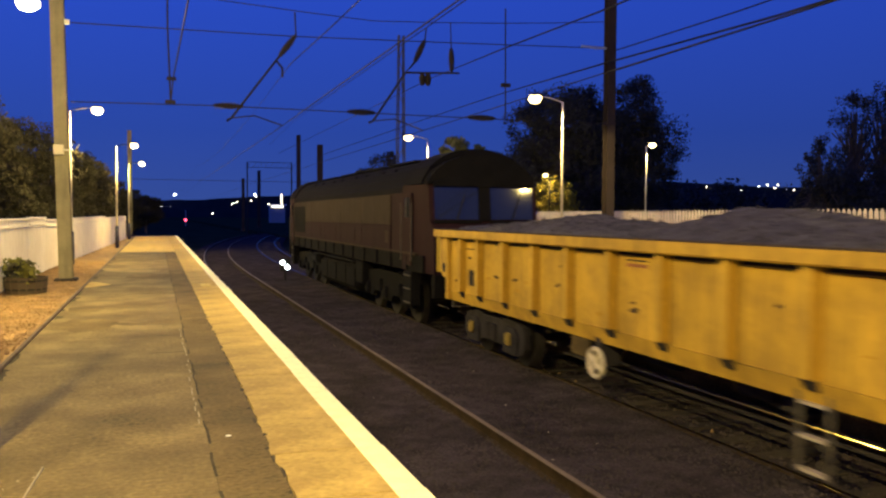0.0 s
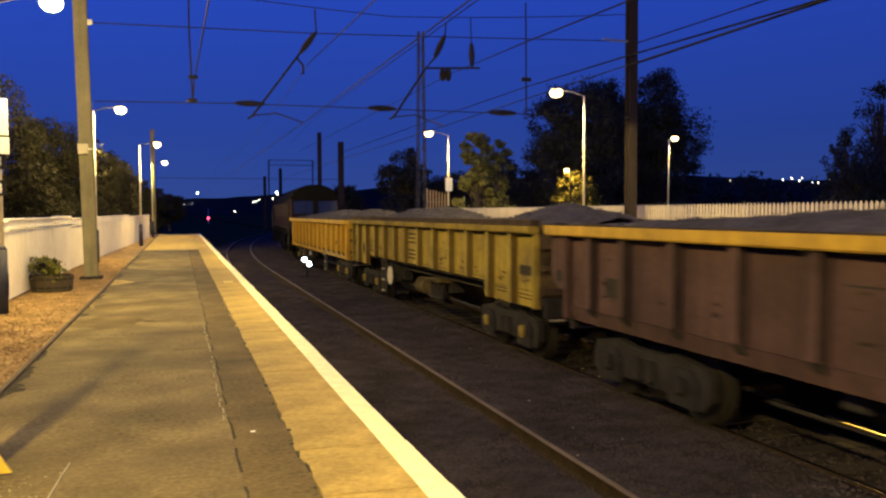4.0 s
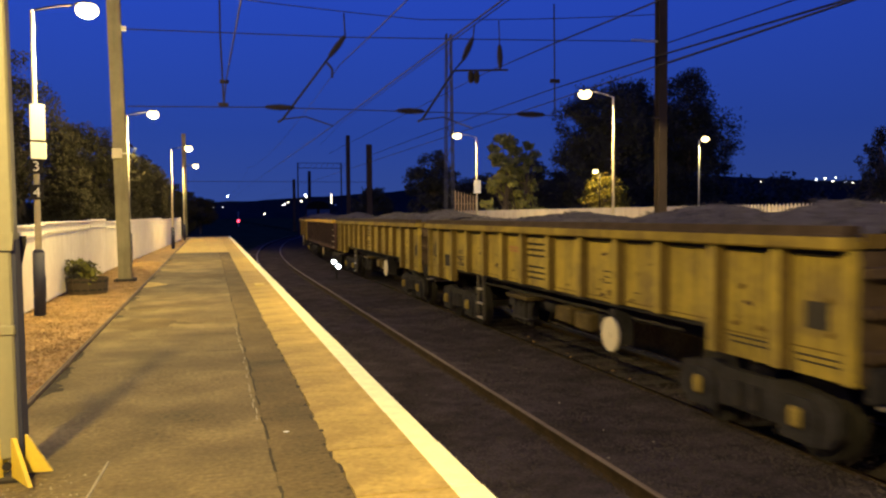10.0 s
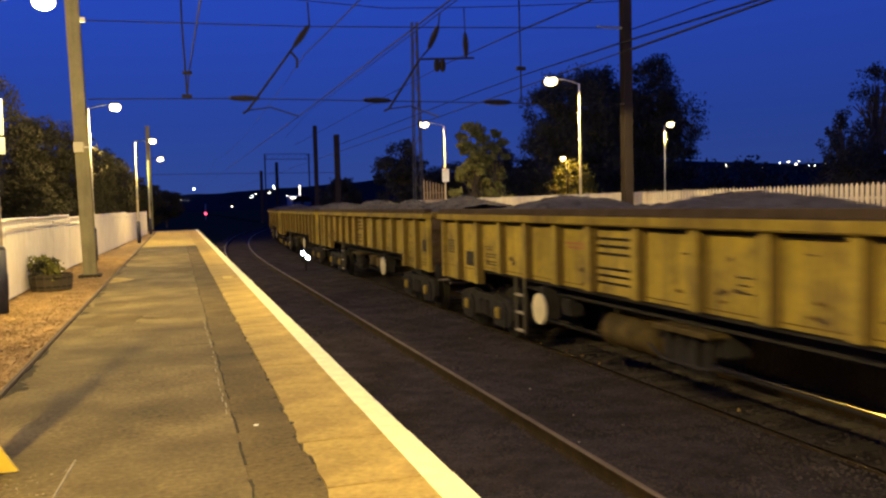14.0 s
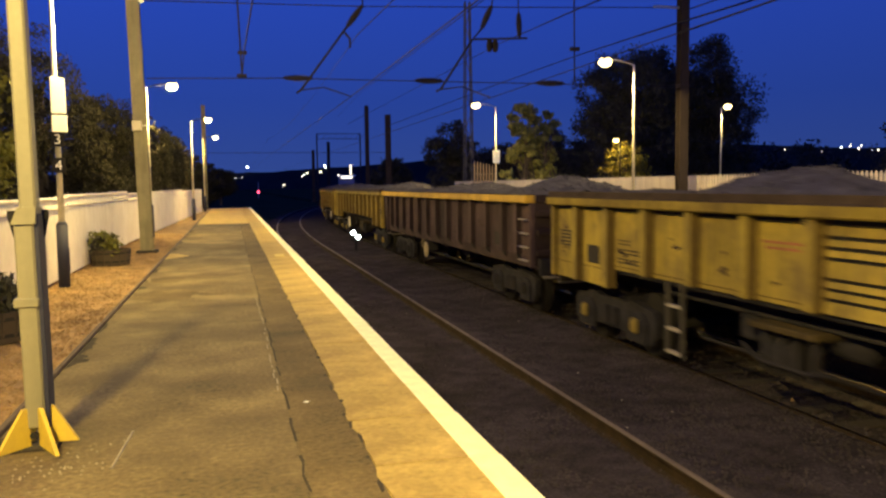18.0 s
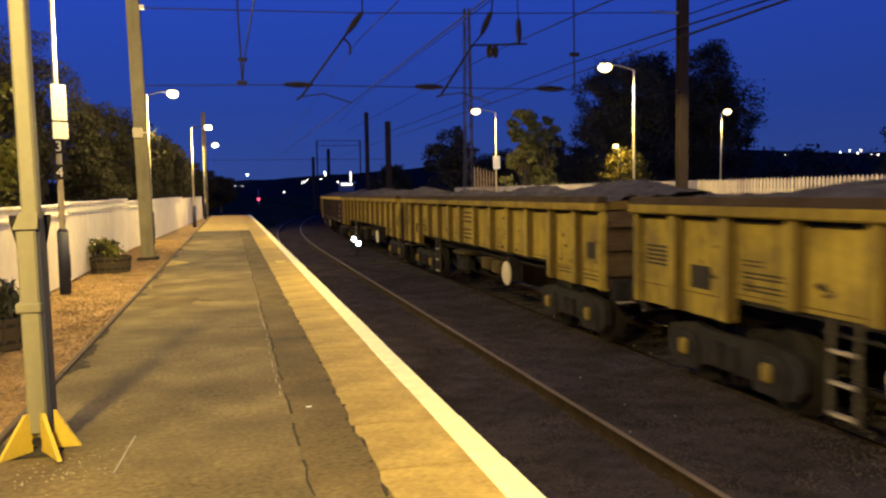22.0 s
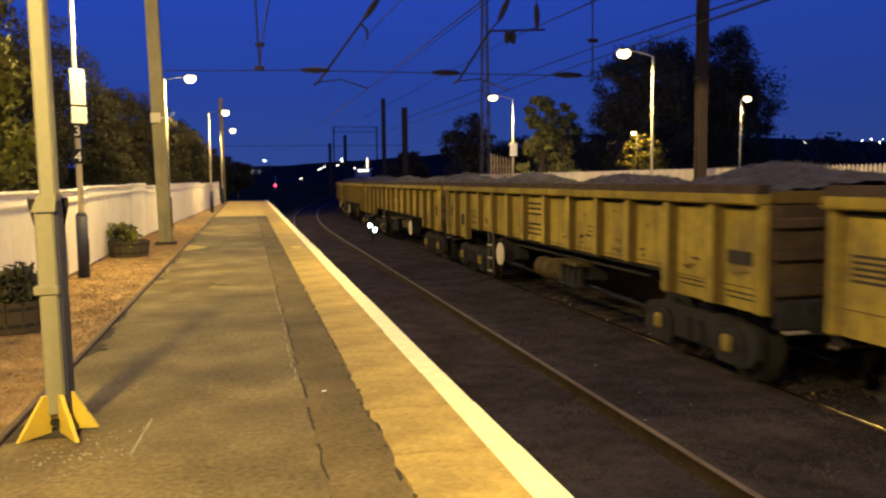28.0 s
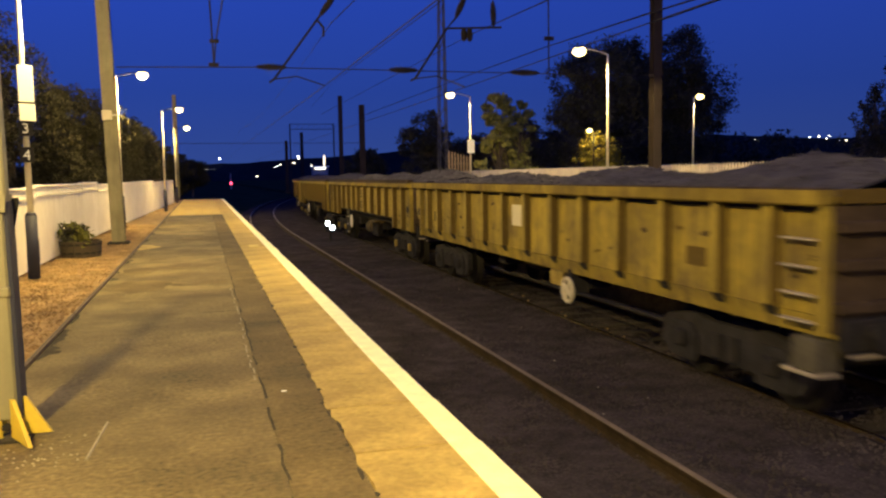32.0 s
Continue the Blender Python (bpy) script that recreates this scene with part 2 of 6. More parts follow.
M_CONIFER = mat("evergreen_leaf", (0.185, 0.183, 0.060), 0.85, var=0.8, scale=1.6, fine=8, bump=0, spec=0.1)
M_BARK = mat("bark", (0.07, 0.055, 0.04), 0.95, var=0.4, scale=3, fine=25, bump=0.6)
M_GRASS = mat("rough_grass", (0.030, 0.036, 0.018), 1.0, var=0.5, scale=0.4, fine=5, bump=0.6, spec=0.0)
M_HILL = mat("distant_hillside", (0.022, 0.024, 0.024), 1.0, var=0.4, scale=0.01, fine=0.1, bump=0, spec=0.0)
M_LENS = glow("sodium_lamp_lens", (1.0, 0.76, 0.32), 6.5)
M_TOWN = glow("distant_town_lamp", (1.0, 0.86, 0.62), 12.0)
M_TOWN_W = glow("distant_white_lamp", (0.85, 0.93, 1.0), 12.0)
M_RED = glow("red_signal_lens", (1.0, 0.06, 0.12), 7.0)
M_SHUNT = glow("white_signal_lens", (0.80, 0.95, 1.0), 22.0)
M_YEL = mat("faded_yellow_wagon_paint", (0.275, 0.206, 0.033), 0.75, var=0.32, scale=1.1, fine=14, bump=0.15, dirt=(0.085, 0.060, 0.034), dirt_amount=0.75, dirt_scale=1.6, per_object=0.13, fw=0.6, streak=0.5, spec=0.15)
# darker wagon paints: painted shade on rib flanks, grime on scuffs
M_SHADE_GRIME = mat("shade_and_grime_yellow_paint", (0.105, 0.072, 0.019), 0.9, var=0.4, scale=3, fine=20, bump=0.2, dirt=(0.040, 0.028, 0.013), dirt_amount=0.6, dirt_scale=3, spec=0.08)
M_RIM = mat("worn_yellow_top_rail_paint", (0.215, 0.160, 0.028), 0.85, var=0.4, scale=1.0, fine=10, bump=0.2, dirt=(0.070, 0.047, 0.020), dirt_amount=0.85, dirt_scale=0.9, spec=0.1, streak=0.3)
M_RIMTOP = mat("rusty_top_rail_surface", (0.038, 0.027, 0.020), 0.95, var=0.5, scale=3, fine=20, bump=0.3, spec=0.05)
M_SHADE_GRIME_O = mat("shade_and_grime_bright_paint", (0.36, 0.21, 0.018), 0.85, var=0.35, scale=3, fine=20, bump=0.2, dirt=(0.16, 0.088, 0.016), dirt_amount=0.6, dirt_scale=3, spec=0.1)
M_ENDWALL = mat("dark_brown_sheet", (0.058, 0.041, 0.028), 0.95, var=0.5, scale=3, fine=20, bump=0.25, dirt=(0.025, 0.020, 0.018), dirt_amount=0.7, dirt_scale=2, spec=0.05)
# locomotive soot, darkened further to put the underside's shade into the colour
M_SOOT_SHADE = mat("soot_and_shade_black", (0.005, 0.005, 0.006), 0.9, var=0.5, scale=3, fine=25, bump=0.3, dirt=(0.009, 0.008, 0.008), dirt_amount=0.4, dirt_scale=2.5, spec=0.04)
# lamp arms: near-black colour keeps them looking unlit beside the bowl
M_ARM = mat("unlit_bracket_black", (0.008, 0.008, 0.008), 0.9, var=0.1, bump=0, spec=0.03)
M_SHADE_GRIME_B = mat("shade_and_grime_brown_paint", (0.027, 0.019, 0.020), 0.95, var=0.4, scale=3, fine=20, bump=0.2, spec=0.05)
M_BRN2 = mat("stained_brown_wagon_paint", (0.066, 0.044, 0.046), 0.9, var=0.45, scale=0.9, fine=14, bump=0.2, dirt=(0.026, 0.021, 0.021), dirt_amount=0.85, dirt_scale=0.55, per_object=0.16, fw=0.6, streak=0.4, spec=0.08)
M_ORA = mat("bright_yellow_wagon_paint", (0.43, 0.272, 0.030), 0.7, var=0.24, scale=1.2, fine=14, bump=0.12, dirt=(0.16, 0.095, 0.022), dirt_amount=0.55, dirt_scale=2.2, per_object=0.08, fw=0.6, streak=0.35, spec=0.2)
M_BRN = mat("brown_wagon_paint", (0.076, 0.045, 0.044), 0.9, var=0.4, scale=1.2, fine=14, bump=0.15, dirt=(0.032, 0.022, 0.021), dirt_amount=0.7, dirt_scale=0.9, per_object=0.10, fw=0.6, streak=0.4, spec=0.1)
M_INNER = mat("rusty_wagon_interior", (0.05, 0.03, 0.02), 0.95, var=0.4, scale=2, fine=20, bump=0.3)
M_UNDER = mat("underframe_grime_and_gap_shade", (0.022, 0.021, 0.025), 0.95, var=0.5, scale=3, fine=25, bump=0.3, dirt=(0.030, 0.023, 0.015), dirt_amount=0.4, dirt_scale=3, spec=0.1)
M_BOGIE = mat("rusty_grey_bogie", (0.024, 0.023, 0.027), 0.95, var=0.6, scale=3, fine=25, bump=0.35, dirt=(0.020, 0.017, 0.015), dirt_amount=0.75, dirt_scale=2.4, spec=0.06)
M_WHEEL = mat("grimy_wheel_steel", (0.022, 0.020, 0.019), 0.9, var=0.4, scale=5, fine=30, bump=0.1, spec=0.1)
M_AXBOX = mat("yellow_axlebox_cover", (0.24, 0.180, 0.045), 0.8, var=0.3, scale=6, fine=30, bump=0.1, dirt=(0.09, 0.066, 0.022), dirt_amount=0.7, dirt_scale=5, spec=0.1)
M_DISC = mat("off_white_handwheel", (0.52, 0.47, 0.34), 0.65, var=0.15, scale=5, fine=30, bump=0.05, dirt=(0.30, 0.26, 0.18), dirt_amount=0.5, dirt_scale=5)
M_HANDWHEEL = mat("worn_ochre_handwheel", (0.36, 0.29, 0.15), 0.7, var=0.3, scale=6, fine=30, bump=0.05, dirt=(0.12, 0.09, 0.05), dirt_amount=0.6, dirt_scale=6)
M_RUNG = mat("pale_step_edge", (0.30, 0.26, 0.21), 0.5, var=0.3, scale=7, bump=0.05)
M_MARK = mat("dark_stencil_marking", (0.028, 0.025, 0.023), 0.85, var=0.3, bump=0, spec=0.1)
M_MARKRED = mat("faded_red_stencil_marking", (0.21, 0.075, 0.030), 0.8, var=0.5, scale=9, fine=40, bump=0)
M_TANK = mat("dull_ochre_tank_paint", (0.072, 0.052, 0.020), 0.85, var=0.5, scale=4, fine=20, bump=0.2, dirt=(0.02, 0.016, 0.011), dirt_amount=0.8, dirt_scale=3, spec=0.1)
M_LADDER = mat("grey_ladder_paint", (0.062, 0.056, 0.046), 0.85, var=0.3, scale=5, fine=25, bump=0.1, spec=0.2)
M_REMNANT = mat("dull_paint_remnant", (0.27, 0.23, 0.15), 0.85, var=0.4, scale=8, fine=40, bump=0.1)
# street lamp's glow put into the colour of the leaves around it
M_LEAF_LIT = mat("lamplit_yellow_leaf", (0.14, 0.122, 0.024), 0.8, var=0.6, scale=2.0, fine=8, bump=0, spec=0.1)
M_PALESTONE = mat("pale_stone", (0.20, 0.18, 0.15), 0.9, var=0.4, scale=5, bump=0.2)
M_LOAD = mat("grey_aggregate", (0.054, 0.051, 0.063), 0.97, var=0.5, scale=3, fine=24, bump=0.9, dirt=(0.026, 0.024, 0.030), dirt_amount=0.6, dirt_scale=2, spec=0.05, fw=0.8)
M_MAROON = mat("maroon_locomotive_paint", (0.019, 0.008, 0.011), 0.85, var=0.3, scale=1.5, fine=20, bump=0.05, dirt=(0.012, 0.007, 0.008), dirt_amount=0.5, dirt_scale=1.5, streak=0.3, spec=0.06)
M_GOLD = mat("dull_gold_band_paint", (0.034, 0.025, 0.019), 0.85, var=0.3, scale=1.5, fine=20, bump=0.05, dirt=(0.030, 0.022, 0.016), dirt_amount=0.7, dirt_scale=1.0, streak=0.4, spec=0.05)
M_ROOF = mat("sooty_roof_paint", (0.005, 0.005, 0.007), 0.9, var=0.3, scale=2, fine=20, bump=0.1, spec=0.03)


def glass(name, tint):
    m = bpy.data.materials.new(name)
    m.use_nodes = True
    b = m.node_tree.nodes["Principled BSDF"]
    b.inputs["Base Color"].default_value = (*tint, 1)
    b.inputs["Roughness"].default_value = 0.04
    b.inputs["IOR"].default_value = 1.5
    b.inputs["Specular IOR Level"].default_value = 0.8
    return m


M_CABGLASS = glass("dark_cab_glass", (0.012, 0.015, 0.022))


# ---- mesh tools ----
def box(bm, x0, x1, y0, y1, z0, z1, bevel=0.0):
    r = bmesh.ops.create_cube(bm, size=1.0)
    bmesh.ops.scale(bm, vec=(x1 - x0, y1 - y0, z1 - z0), verts=r["verts"])
    bmesh.ops.translate(bm, vec=((x0 + x1) / 2, (y0 + y1) / 2, (z0 + z1) / 2), verts=r["verts"])
    if bevel:
        es = list({ed for v in r["verts"] for ed in v.link_edges})
        bmesh.ops.bevel(bm, geom=es, offset=bevel, segments=1, affect="EDGES")
    return bm


def boxed(*a, bevel=0.0):
    return box(bmesh.new(), *a, bevel=bevel)


def rod(bm, a, b, r0, r1=None, seg=8):
    a, b = Vector(a), Vector(b)
    d = b - a
    q = Vector((0, 0, 1)).rotation_difference(d).to_matrix().to_4x4()
    bmesh.ops.create_cone(bm, cap_ends=True, segments=seg, radius1=r0, radius2=r0 if r1 is None else r1, depth=d.length,
                          matrix=Matrix.Translation((a + b) / 2) @ q)
    return bm


def rodded(*a, **k):
    return rod(bmesh.new(), *a, **k)


def ball(bm, c, r, sx=1, sy=1, sz=1, seg=12):
    bmesh.ops.create_uvsphere(bm, u_segments=seg, v_segments=seg // 2 + 2, radius=1.0,
                              matrix=Matrix.Translation(c) @ Matrix.Diagonal((r * sx, r * sy, r * sz, 1)))
    return bm


def extrude_outline(pts, axis, a, b):
    """A closed outline (2D) drawn out along an axis: axis 0 takes (y, z), 1 takes (x, z), 2 takes (x, y)."""
    bm = bmesh.new()
    def p3(u, v, w):
        return {0: (w, u, v), 1: (u, w, v), 2: (u, v, w)}[axis]
    lo = [bm.verts.new(p3(u, v, a)) for u, v in pts]
    hi = [bm.verts.new(p3(u, v, b)) for u, v in pts]
    n = len(pts)
    for i in range(n):
        bm.faces.new((lo[i], lo[(i + 1) % n], hi[(i + 1) % n], hi[i]))
    bm.faces.new(lo[::-1])
    bm.faces.new(hi)
    bmesh.ops.recalc_face_normals(bm, faces=bm.faces)
    return bm


def mesh_of(name, bm, material, smooth=False):
    me = bpy.data.meshes.new(name)
    bm.normal_update()
    bm.to_mesh(me)
    bm.free()
    me.materials.append(material)
    if smooth:
        me.polygons.foreach_set("use_smooth", [True] * len(me.polygons))
    return me


def part(name, bm, material, parent, label="", smooth=False, at=None):
    ob = new(name, mesh_of(name, bm, material, smooth))
    ob.parent = parent
    if at is not None:
        ob.location = at
    if label:
        tagged(ob, label)
    return ob


def shared(name, me, parent, at, rot=None):
    ob = new(name, me)
    ob.parent = parent
    ob.location = at
    if rot:
        ob.rotation_euler = rot
    return ob


def thing(name, label, category, at=(0, 0, 0), group="", kind="", rz=0.0):
    ob = new(name)
    ob.empty_display_size = 0.2
    ob.location = at
    ob.rotation_euler = (0, 0, rz)
    return tagged(ob, label, category, group, kind)


def solid(name, bm, material, label, category, group="", kind="", at=None, smooth=False):
    ob = new(name, mesh_of(name, bm, material, smooth))
    if at is not None:
        ob.location = at
    return tagged(ob, label, category, group, kind)


def raw(name, verts, faces, material):
    me = bpy.data.meshes.new(name)
    me.from_pydata(verts, [], faces)
    me.materials.append(material)
    return me


# ---- ground and platforms ----
ground = bmesh.new()
xs = [-2500, -400, -60, -12, -3.4, -3.3, 1.2, 8.4, 14.2, 14.3, 24, 60, 400, 2500]
zs = [0, 0, 0.1, 0.0, -0.05, -1.3, -1.3, -1.3, -1.3, -0.1, -0.1, -0.6, -1, -1]
ys = [-60, -20, 0, 20, 40, 66, 70, 110, 250, 700, 4000]
rowsv = []
for yy in ys:
    rowsv.append([ground.verts.new((x, yy, z if yy < 68 or x < -12 or x > 60 else min(z, -0.8) if -3.35 > x or x > 14.25 else z)) for x, z in zip(xs, zs)])
for a, b in zip(rowsv, rowsv[1:]):
    for i in range(len(xs) - 1):
        ground.faces.new((a[i], a[i + 1], b[i + 1], b[i]))
solid("ground", ground, M_GRASS, "dark rough grass and earth around the railway", "ground", kind="structure")

P0, P1 = -14.0, 65.0
platform = thing("platform", "worn asphalt platform with a buff coping and white edge line", "platform", kind="structure")
part("retaining_wall", boxed(-3.25, EDGE - 0.12, P0, P1, -1.35, -0.14), M_PLATFACE, platform, "dark brick platform wall")
part("asphalt_surface", boxed(-1.46, 0.341, P0, 36.6, -0.14, 0.0), M_ASPHALT, platform, "patchy grey asphalt")
part("end_surface", boxed(-1.46, 0.733, 36.604, P1, -0.14, -0.002), M_COPING, platform, "buff surface at the platform end")
part("asphalt_strip", boxed(0.345, 0.735, P0, 36.6, -0.14, -0.003), M_ASPHALT2, platform, "darker resurfaced asphalt strip")
part("gravel_bed", boxed(-3.25, -1.508, P0, P1, -0.14, -0.02), M_CHIPS, platform, "bed of reddish stone chippings")
# border boards along the gravel
board_me = mesh_of("border_board", boxed(-0.022, 0.022, -1.19, 1.19, -0.1, 0.036, bevel=0.008), M_KERB)
for i in range(33):
    shared("border_board", board_me, platform, (-1.484, P0 + 1.2 + 2.4 * i, 0.0), (0, 0, random.uniform(-0.003, 0.003)))
# far end ramp
ramp = bmesh.new()
va = [ramp.verts.new(p) for p in ((-3.25, P1, -0.02), (EDGE - 0.12, P1, -0.02), (EDGE - 0.12, P1 + 7, -1.2), (-3.25, P1 + 7, -1.2), (-3.25, P1, -1.3), (EDGE - 0.12, P1, -1.3), (EDGE - 0.12, P1 + 7, -1.3), (-3.25, P1 + 7, -1.3))]
for f in ((0, 1, 2, 3), (7, 6, 5, 4), (0, 4, 5, 1), (1, 5, 6, 2), (2, 6, 7, 3), (3, 7, 4, 0)):
    ramp.faces.new([va[i] for i in f])
part("end_ramp", ramp, M_ASPHALT2, platform)

# patches and litter on the asphalt
rp = random.Random(7)
for x, y, r in ((-0.95, 12.5, 0.45), (-1.1, 14.6, 0.3), (-0.1, 22.0, 0.6)):
    n = 18
    patch = bmesh.new()
    patch.faces.new([patch.verts.new((x + r * (0.8 + 0.4 * rp.random()) * math.cos(2 * math.pi * k / n), y + 1.6 * r * (0.8 + 0.4 * rp.random()) * math.sin(2 * math.pi * k / n), 0.004)) for k in range(n)])
    part("asphalt_patch", patch, M_ASPHALT2, platform, "dark worn repair patch")
seam = bmesh.new()
y = 2.0
x = 0.343
while y < 36:
    step = rp.uniform(0.12, 0.4)
    w = rp.uniform(0.004, 0.011)
    nx = 0.343 + rp.uniform(-0.012, 0.012)
    q = [seam.verts.new(p) for p in ((x - w, y, 0.004), (x + w, y, 0.004), (nx + w, y + step, 0.004), (nx - w, y + step, 0.004))]
    if rp.random() < 0.88:
        seam.faces.new(q)
    x = nx
    y += step
part("bitumen_seam", seam, M_STAIN, platform, "dark sealed joint")
# transverse joints and worn bands across the asphalt
for x0, x1, yc, wd, m, name, lab in ((-1.40, 0.33, 17.15, 0.07, M_STAIN, "cross_joint", "dark joint across the asphalt"), (-0.62, 0.30, 12.45, 0.36, M_ASPHALT2, "worn_band", "dark worn band"),
                                     (-1.0, 0.32, 11.1, 0.035, M_STAIN, "cross_joint", "dark joint across the asphalt"), (-0.10, 0.33, 9.72, 0.05, M_STAIN, "cross_joint", "dark joint across the asphalt"),
                                     (-1.30, -0.2, 14.9, 0.25, M_ASPHALT2, "worn_band", "dark worn band")):
    n = 24
    st = bmesh.new()
    run_ = [x0 + (x1 - x0) * q / n for q in range(n + 1)]
    wave = [0.5 * wd * noise.noise(Vector((xx * 2.1, yc, 0.0))) for xx in run_]
    thick = [wd * (0.35 + 0.65 * rp.random()) * min(1.0, 0.15 + 5 * q / n, 0.15 + 5 * (n - q) / n) / 2 for q in range(n + 1)]
    ring = [(xx, yc + w - k, 0.0045) for xx, w, k in zip(run_, wave, thick)] + [(xx, yc + w + k, 0.0045) for xx, w, k in reversed(list(zip(run_, wave, thick)))]
    st.faces.new([st.verts.new(p) for p in ring])
    part(name, st, m, platform, lab)
spill = bmesh.new()
spill.faces.new([spill.verts.new((-1.455 + 0.48 * max(0.0, math.sin(math.pi * q / 14)) ** 0.6 * rp.uniform(0.8, 1.0), 18.9 + 1.5 * q / 14, 0.005)) for q in range(15)])
part("gravel_spill", spill, M_COPING, platform, "pale spread of grit beside the border")
white_seam = bmesh.new()
for k in range(26):
    yy = 6.3 + k * 0.21
    if rp.random() < 0.75:
        x = 0.305 + rp.uniform(-0.015, 0.015)
        box(white_seam, x, x + 0.009, yy, yy + rp.uniform(0.04, 0.20), 0.0, 0.003)
part("paint_remnant", white_seam, M_REMNANT, platform, "broken remains of an old painted line")
stick = bmesh.new()
rod(stick, (-0.695, 4.770, 0.002), (-0.658, 5.482, 0.002), 0.009, seg=5)
part("paint_mark", stick, M_REMNANT, platform, "pale streak of paint")
chip = bmesh.new()
ball(chip, (0.485, 5.88, 0.004), 0.017, 1.3, 0.8, 0.25, seg=8)
tagged(new("litter", mesh_of("litter", chip, M_SIGNWHITE)), "small white scrap of litter on the asphalt", "litter")
ypatch = boxed(0.93, 1.14, 18.6, 19.3, 0.0, 0.007)
part("yellow_patch", ypatch, M_YELLOWPAINT, platform, "small faded yellow painted square")

verts, faces = [], []
for k in range(70):
    gx, gy, gs = rp.gauss(-1.02, 0.20), rp.gauss(4.92, 0.22), rp.uniform(0.004, 0.011)
    if gx < -1.42 or (abs(gx + 1.186) < 0.2 and abs(gy - 5.35) < 0.25):
        continue
    k0 = len(verts)
    verts += [(gx - gs, gy, 0.001), (gx + gs, gy - gs, 0.001), (gx + 0.4 * gs, gy + gs, 0.001), (gx, gy, gs)]
    faces += [(k0, k0 + 1, k0 + 3), (k0 + 1, k0 + 2, k0 + 3), (k0 + 2, k0, k0 + 3)]
tagged(new("grit", raw("grit", verts, faces, M_REMNANT)), "pale grit scattered at the foot of a column", "grit", kind="stuff")

# grime gathered along the border and along the coping joint
for k in range(46):
    y = 3.2 + k * 0.62 + rp.uniform(-0.2, 0.2)
    if rp.random() < 0.45:
        continue
    n, ln = 13, rp.uniform(0.2, 0.9)
    out = rp.uniform(0.03, 0.17) * (1 if rp.random() < 0.8 else 1.6)
    st = bmesh.new()
    edge = [(-1.455, y + ln * q / n) for q in range(n + 1)]
    rim_ = [(-1.455 + out * math.sin(math.pi * (q + 0.4) / (n + 0.8)) * rp.uniform(0.5, 1.2) + 0.004, y + ln * q / n) for q in range(n, -1, -1)]
    st.faces.new([st.verts.new((a, b, 0.0035)) for a, b in edge + rim_])
    part("grime_patch", st, M_STAIN, platform, "dark grime along the border")
for k in range(60):
    y = 3.0 + k * 0.36 + rp.uniform(-0.1, 0.1)
    x0, ln, wd = 0.728 + rp.uniform(-0.02, 0.01), rp.uniform(0.06, 0.24), rp.uniform(0.006, 0.02)
    st = bmesh.new()
    st.faces.new([st.verts.new(p) for p in ((x0 - wd, y, 0.003), (x0 + wd * 0.3, y + ln * 0.1, 0.003), (x0 + wd, y + ln * 0.6, 0.003), (x0, y + ln, 0.003), (x0 - wd, y + ln * 0.7, 0.003))])
    part("joint_dirt", st, M_STAIN, platform, "dark dirt in the coping joint")

# coping slabs with the white line, one by one
ROUGH = random.Random(3)
slab_meshes = []
for k in range(5):
    bm = bmesh.new()
    n = 6
    inner = [0.735 + ROUGH.uniform(-0.025, 0.02) for _ in range(n + 1)]
    pts = [(EDGE - 0.183, -0.452), (EDGE - 0.183, 0.452)] + [(inner[i], 0.452 - 0.904 * i / n) for i in range(n + 1)]
    lo = [bm.verts.new((x, y, -0.14)) for x, y in pts]
    hi = [bm.verts.new((x, y, 0.0)) for x, y in pts]
    for i in range(len(pts)):
        j = (i + 1) % len(pts)
        bm.faces.new((lo[i], lo[j], hi[j], hi[i]))
    bm.faces.new(hi)
    bmesh.ops.recalc_face_normals(bm, faces=bm.faces)
    slab_meshes.append(mesh_of("coping_slab", bm, M_COPING))
line_meshes = [mesh_of("white_edge", boxed(EDGE - 0.183, EDGE + d, -0.4545, 0.4545, -0.14, 0.004, bevel=0.008), M_WHITE_LINE) for d in (0.0, -0.004, 0.005)]
for i in range(86):
    y = P0 + 0.46 + 0.92 * i
    if y > P1 - 0.3:
        break
    shared("coping_slab", slab_meshes[ROUGH.randrange(5)], platform, (0, y, ROUGH.uniform(-0.004, 0.002)))
    shared("white_edge", line_meshes[ROUGH.randrange(3)], platform, (ROUGH.uniform(-0.004, 0.004), y, ROUGH.uniform(-0.003, 0.002)))

# far platform behind the train
platform_far = thing("platform_far", "far platform with asphalt top behind the train", "platform", kind="structure")
part("platform_body", boxed(8.25, 14.2, P0, 41.5, -1.3, 0.0), M_ASPHALT, platform_far)
part("platform_end", boxed(11.0, 14.2, 41.504, 50.0, -1.3, -0.004), M_ASPHALT, platform_far, "narrow asphalt path at the platform end")
part("white_edge", boxed(8.22, 8.42, P0, 41.5, -0.1, 0.006), M_WHITE_LINE, platform_far, "white edge line")

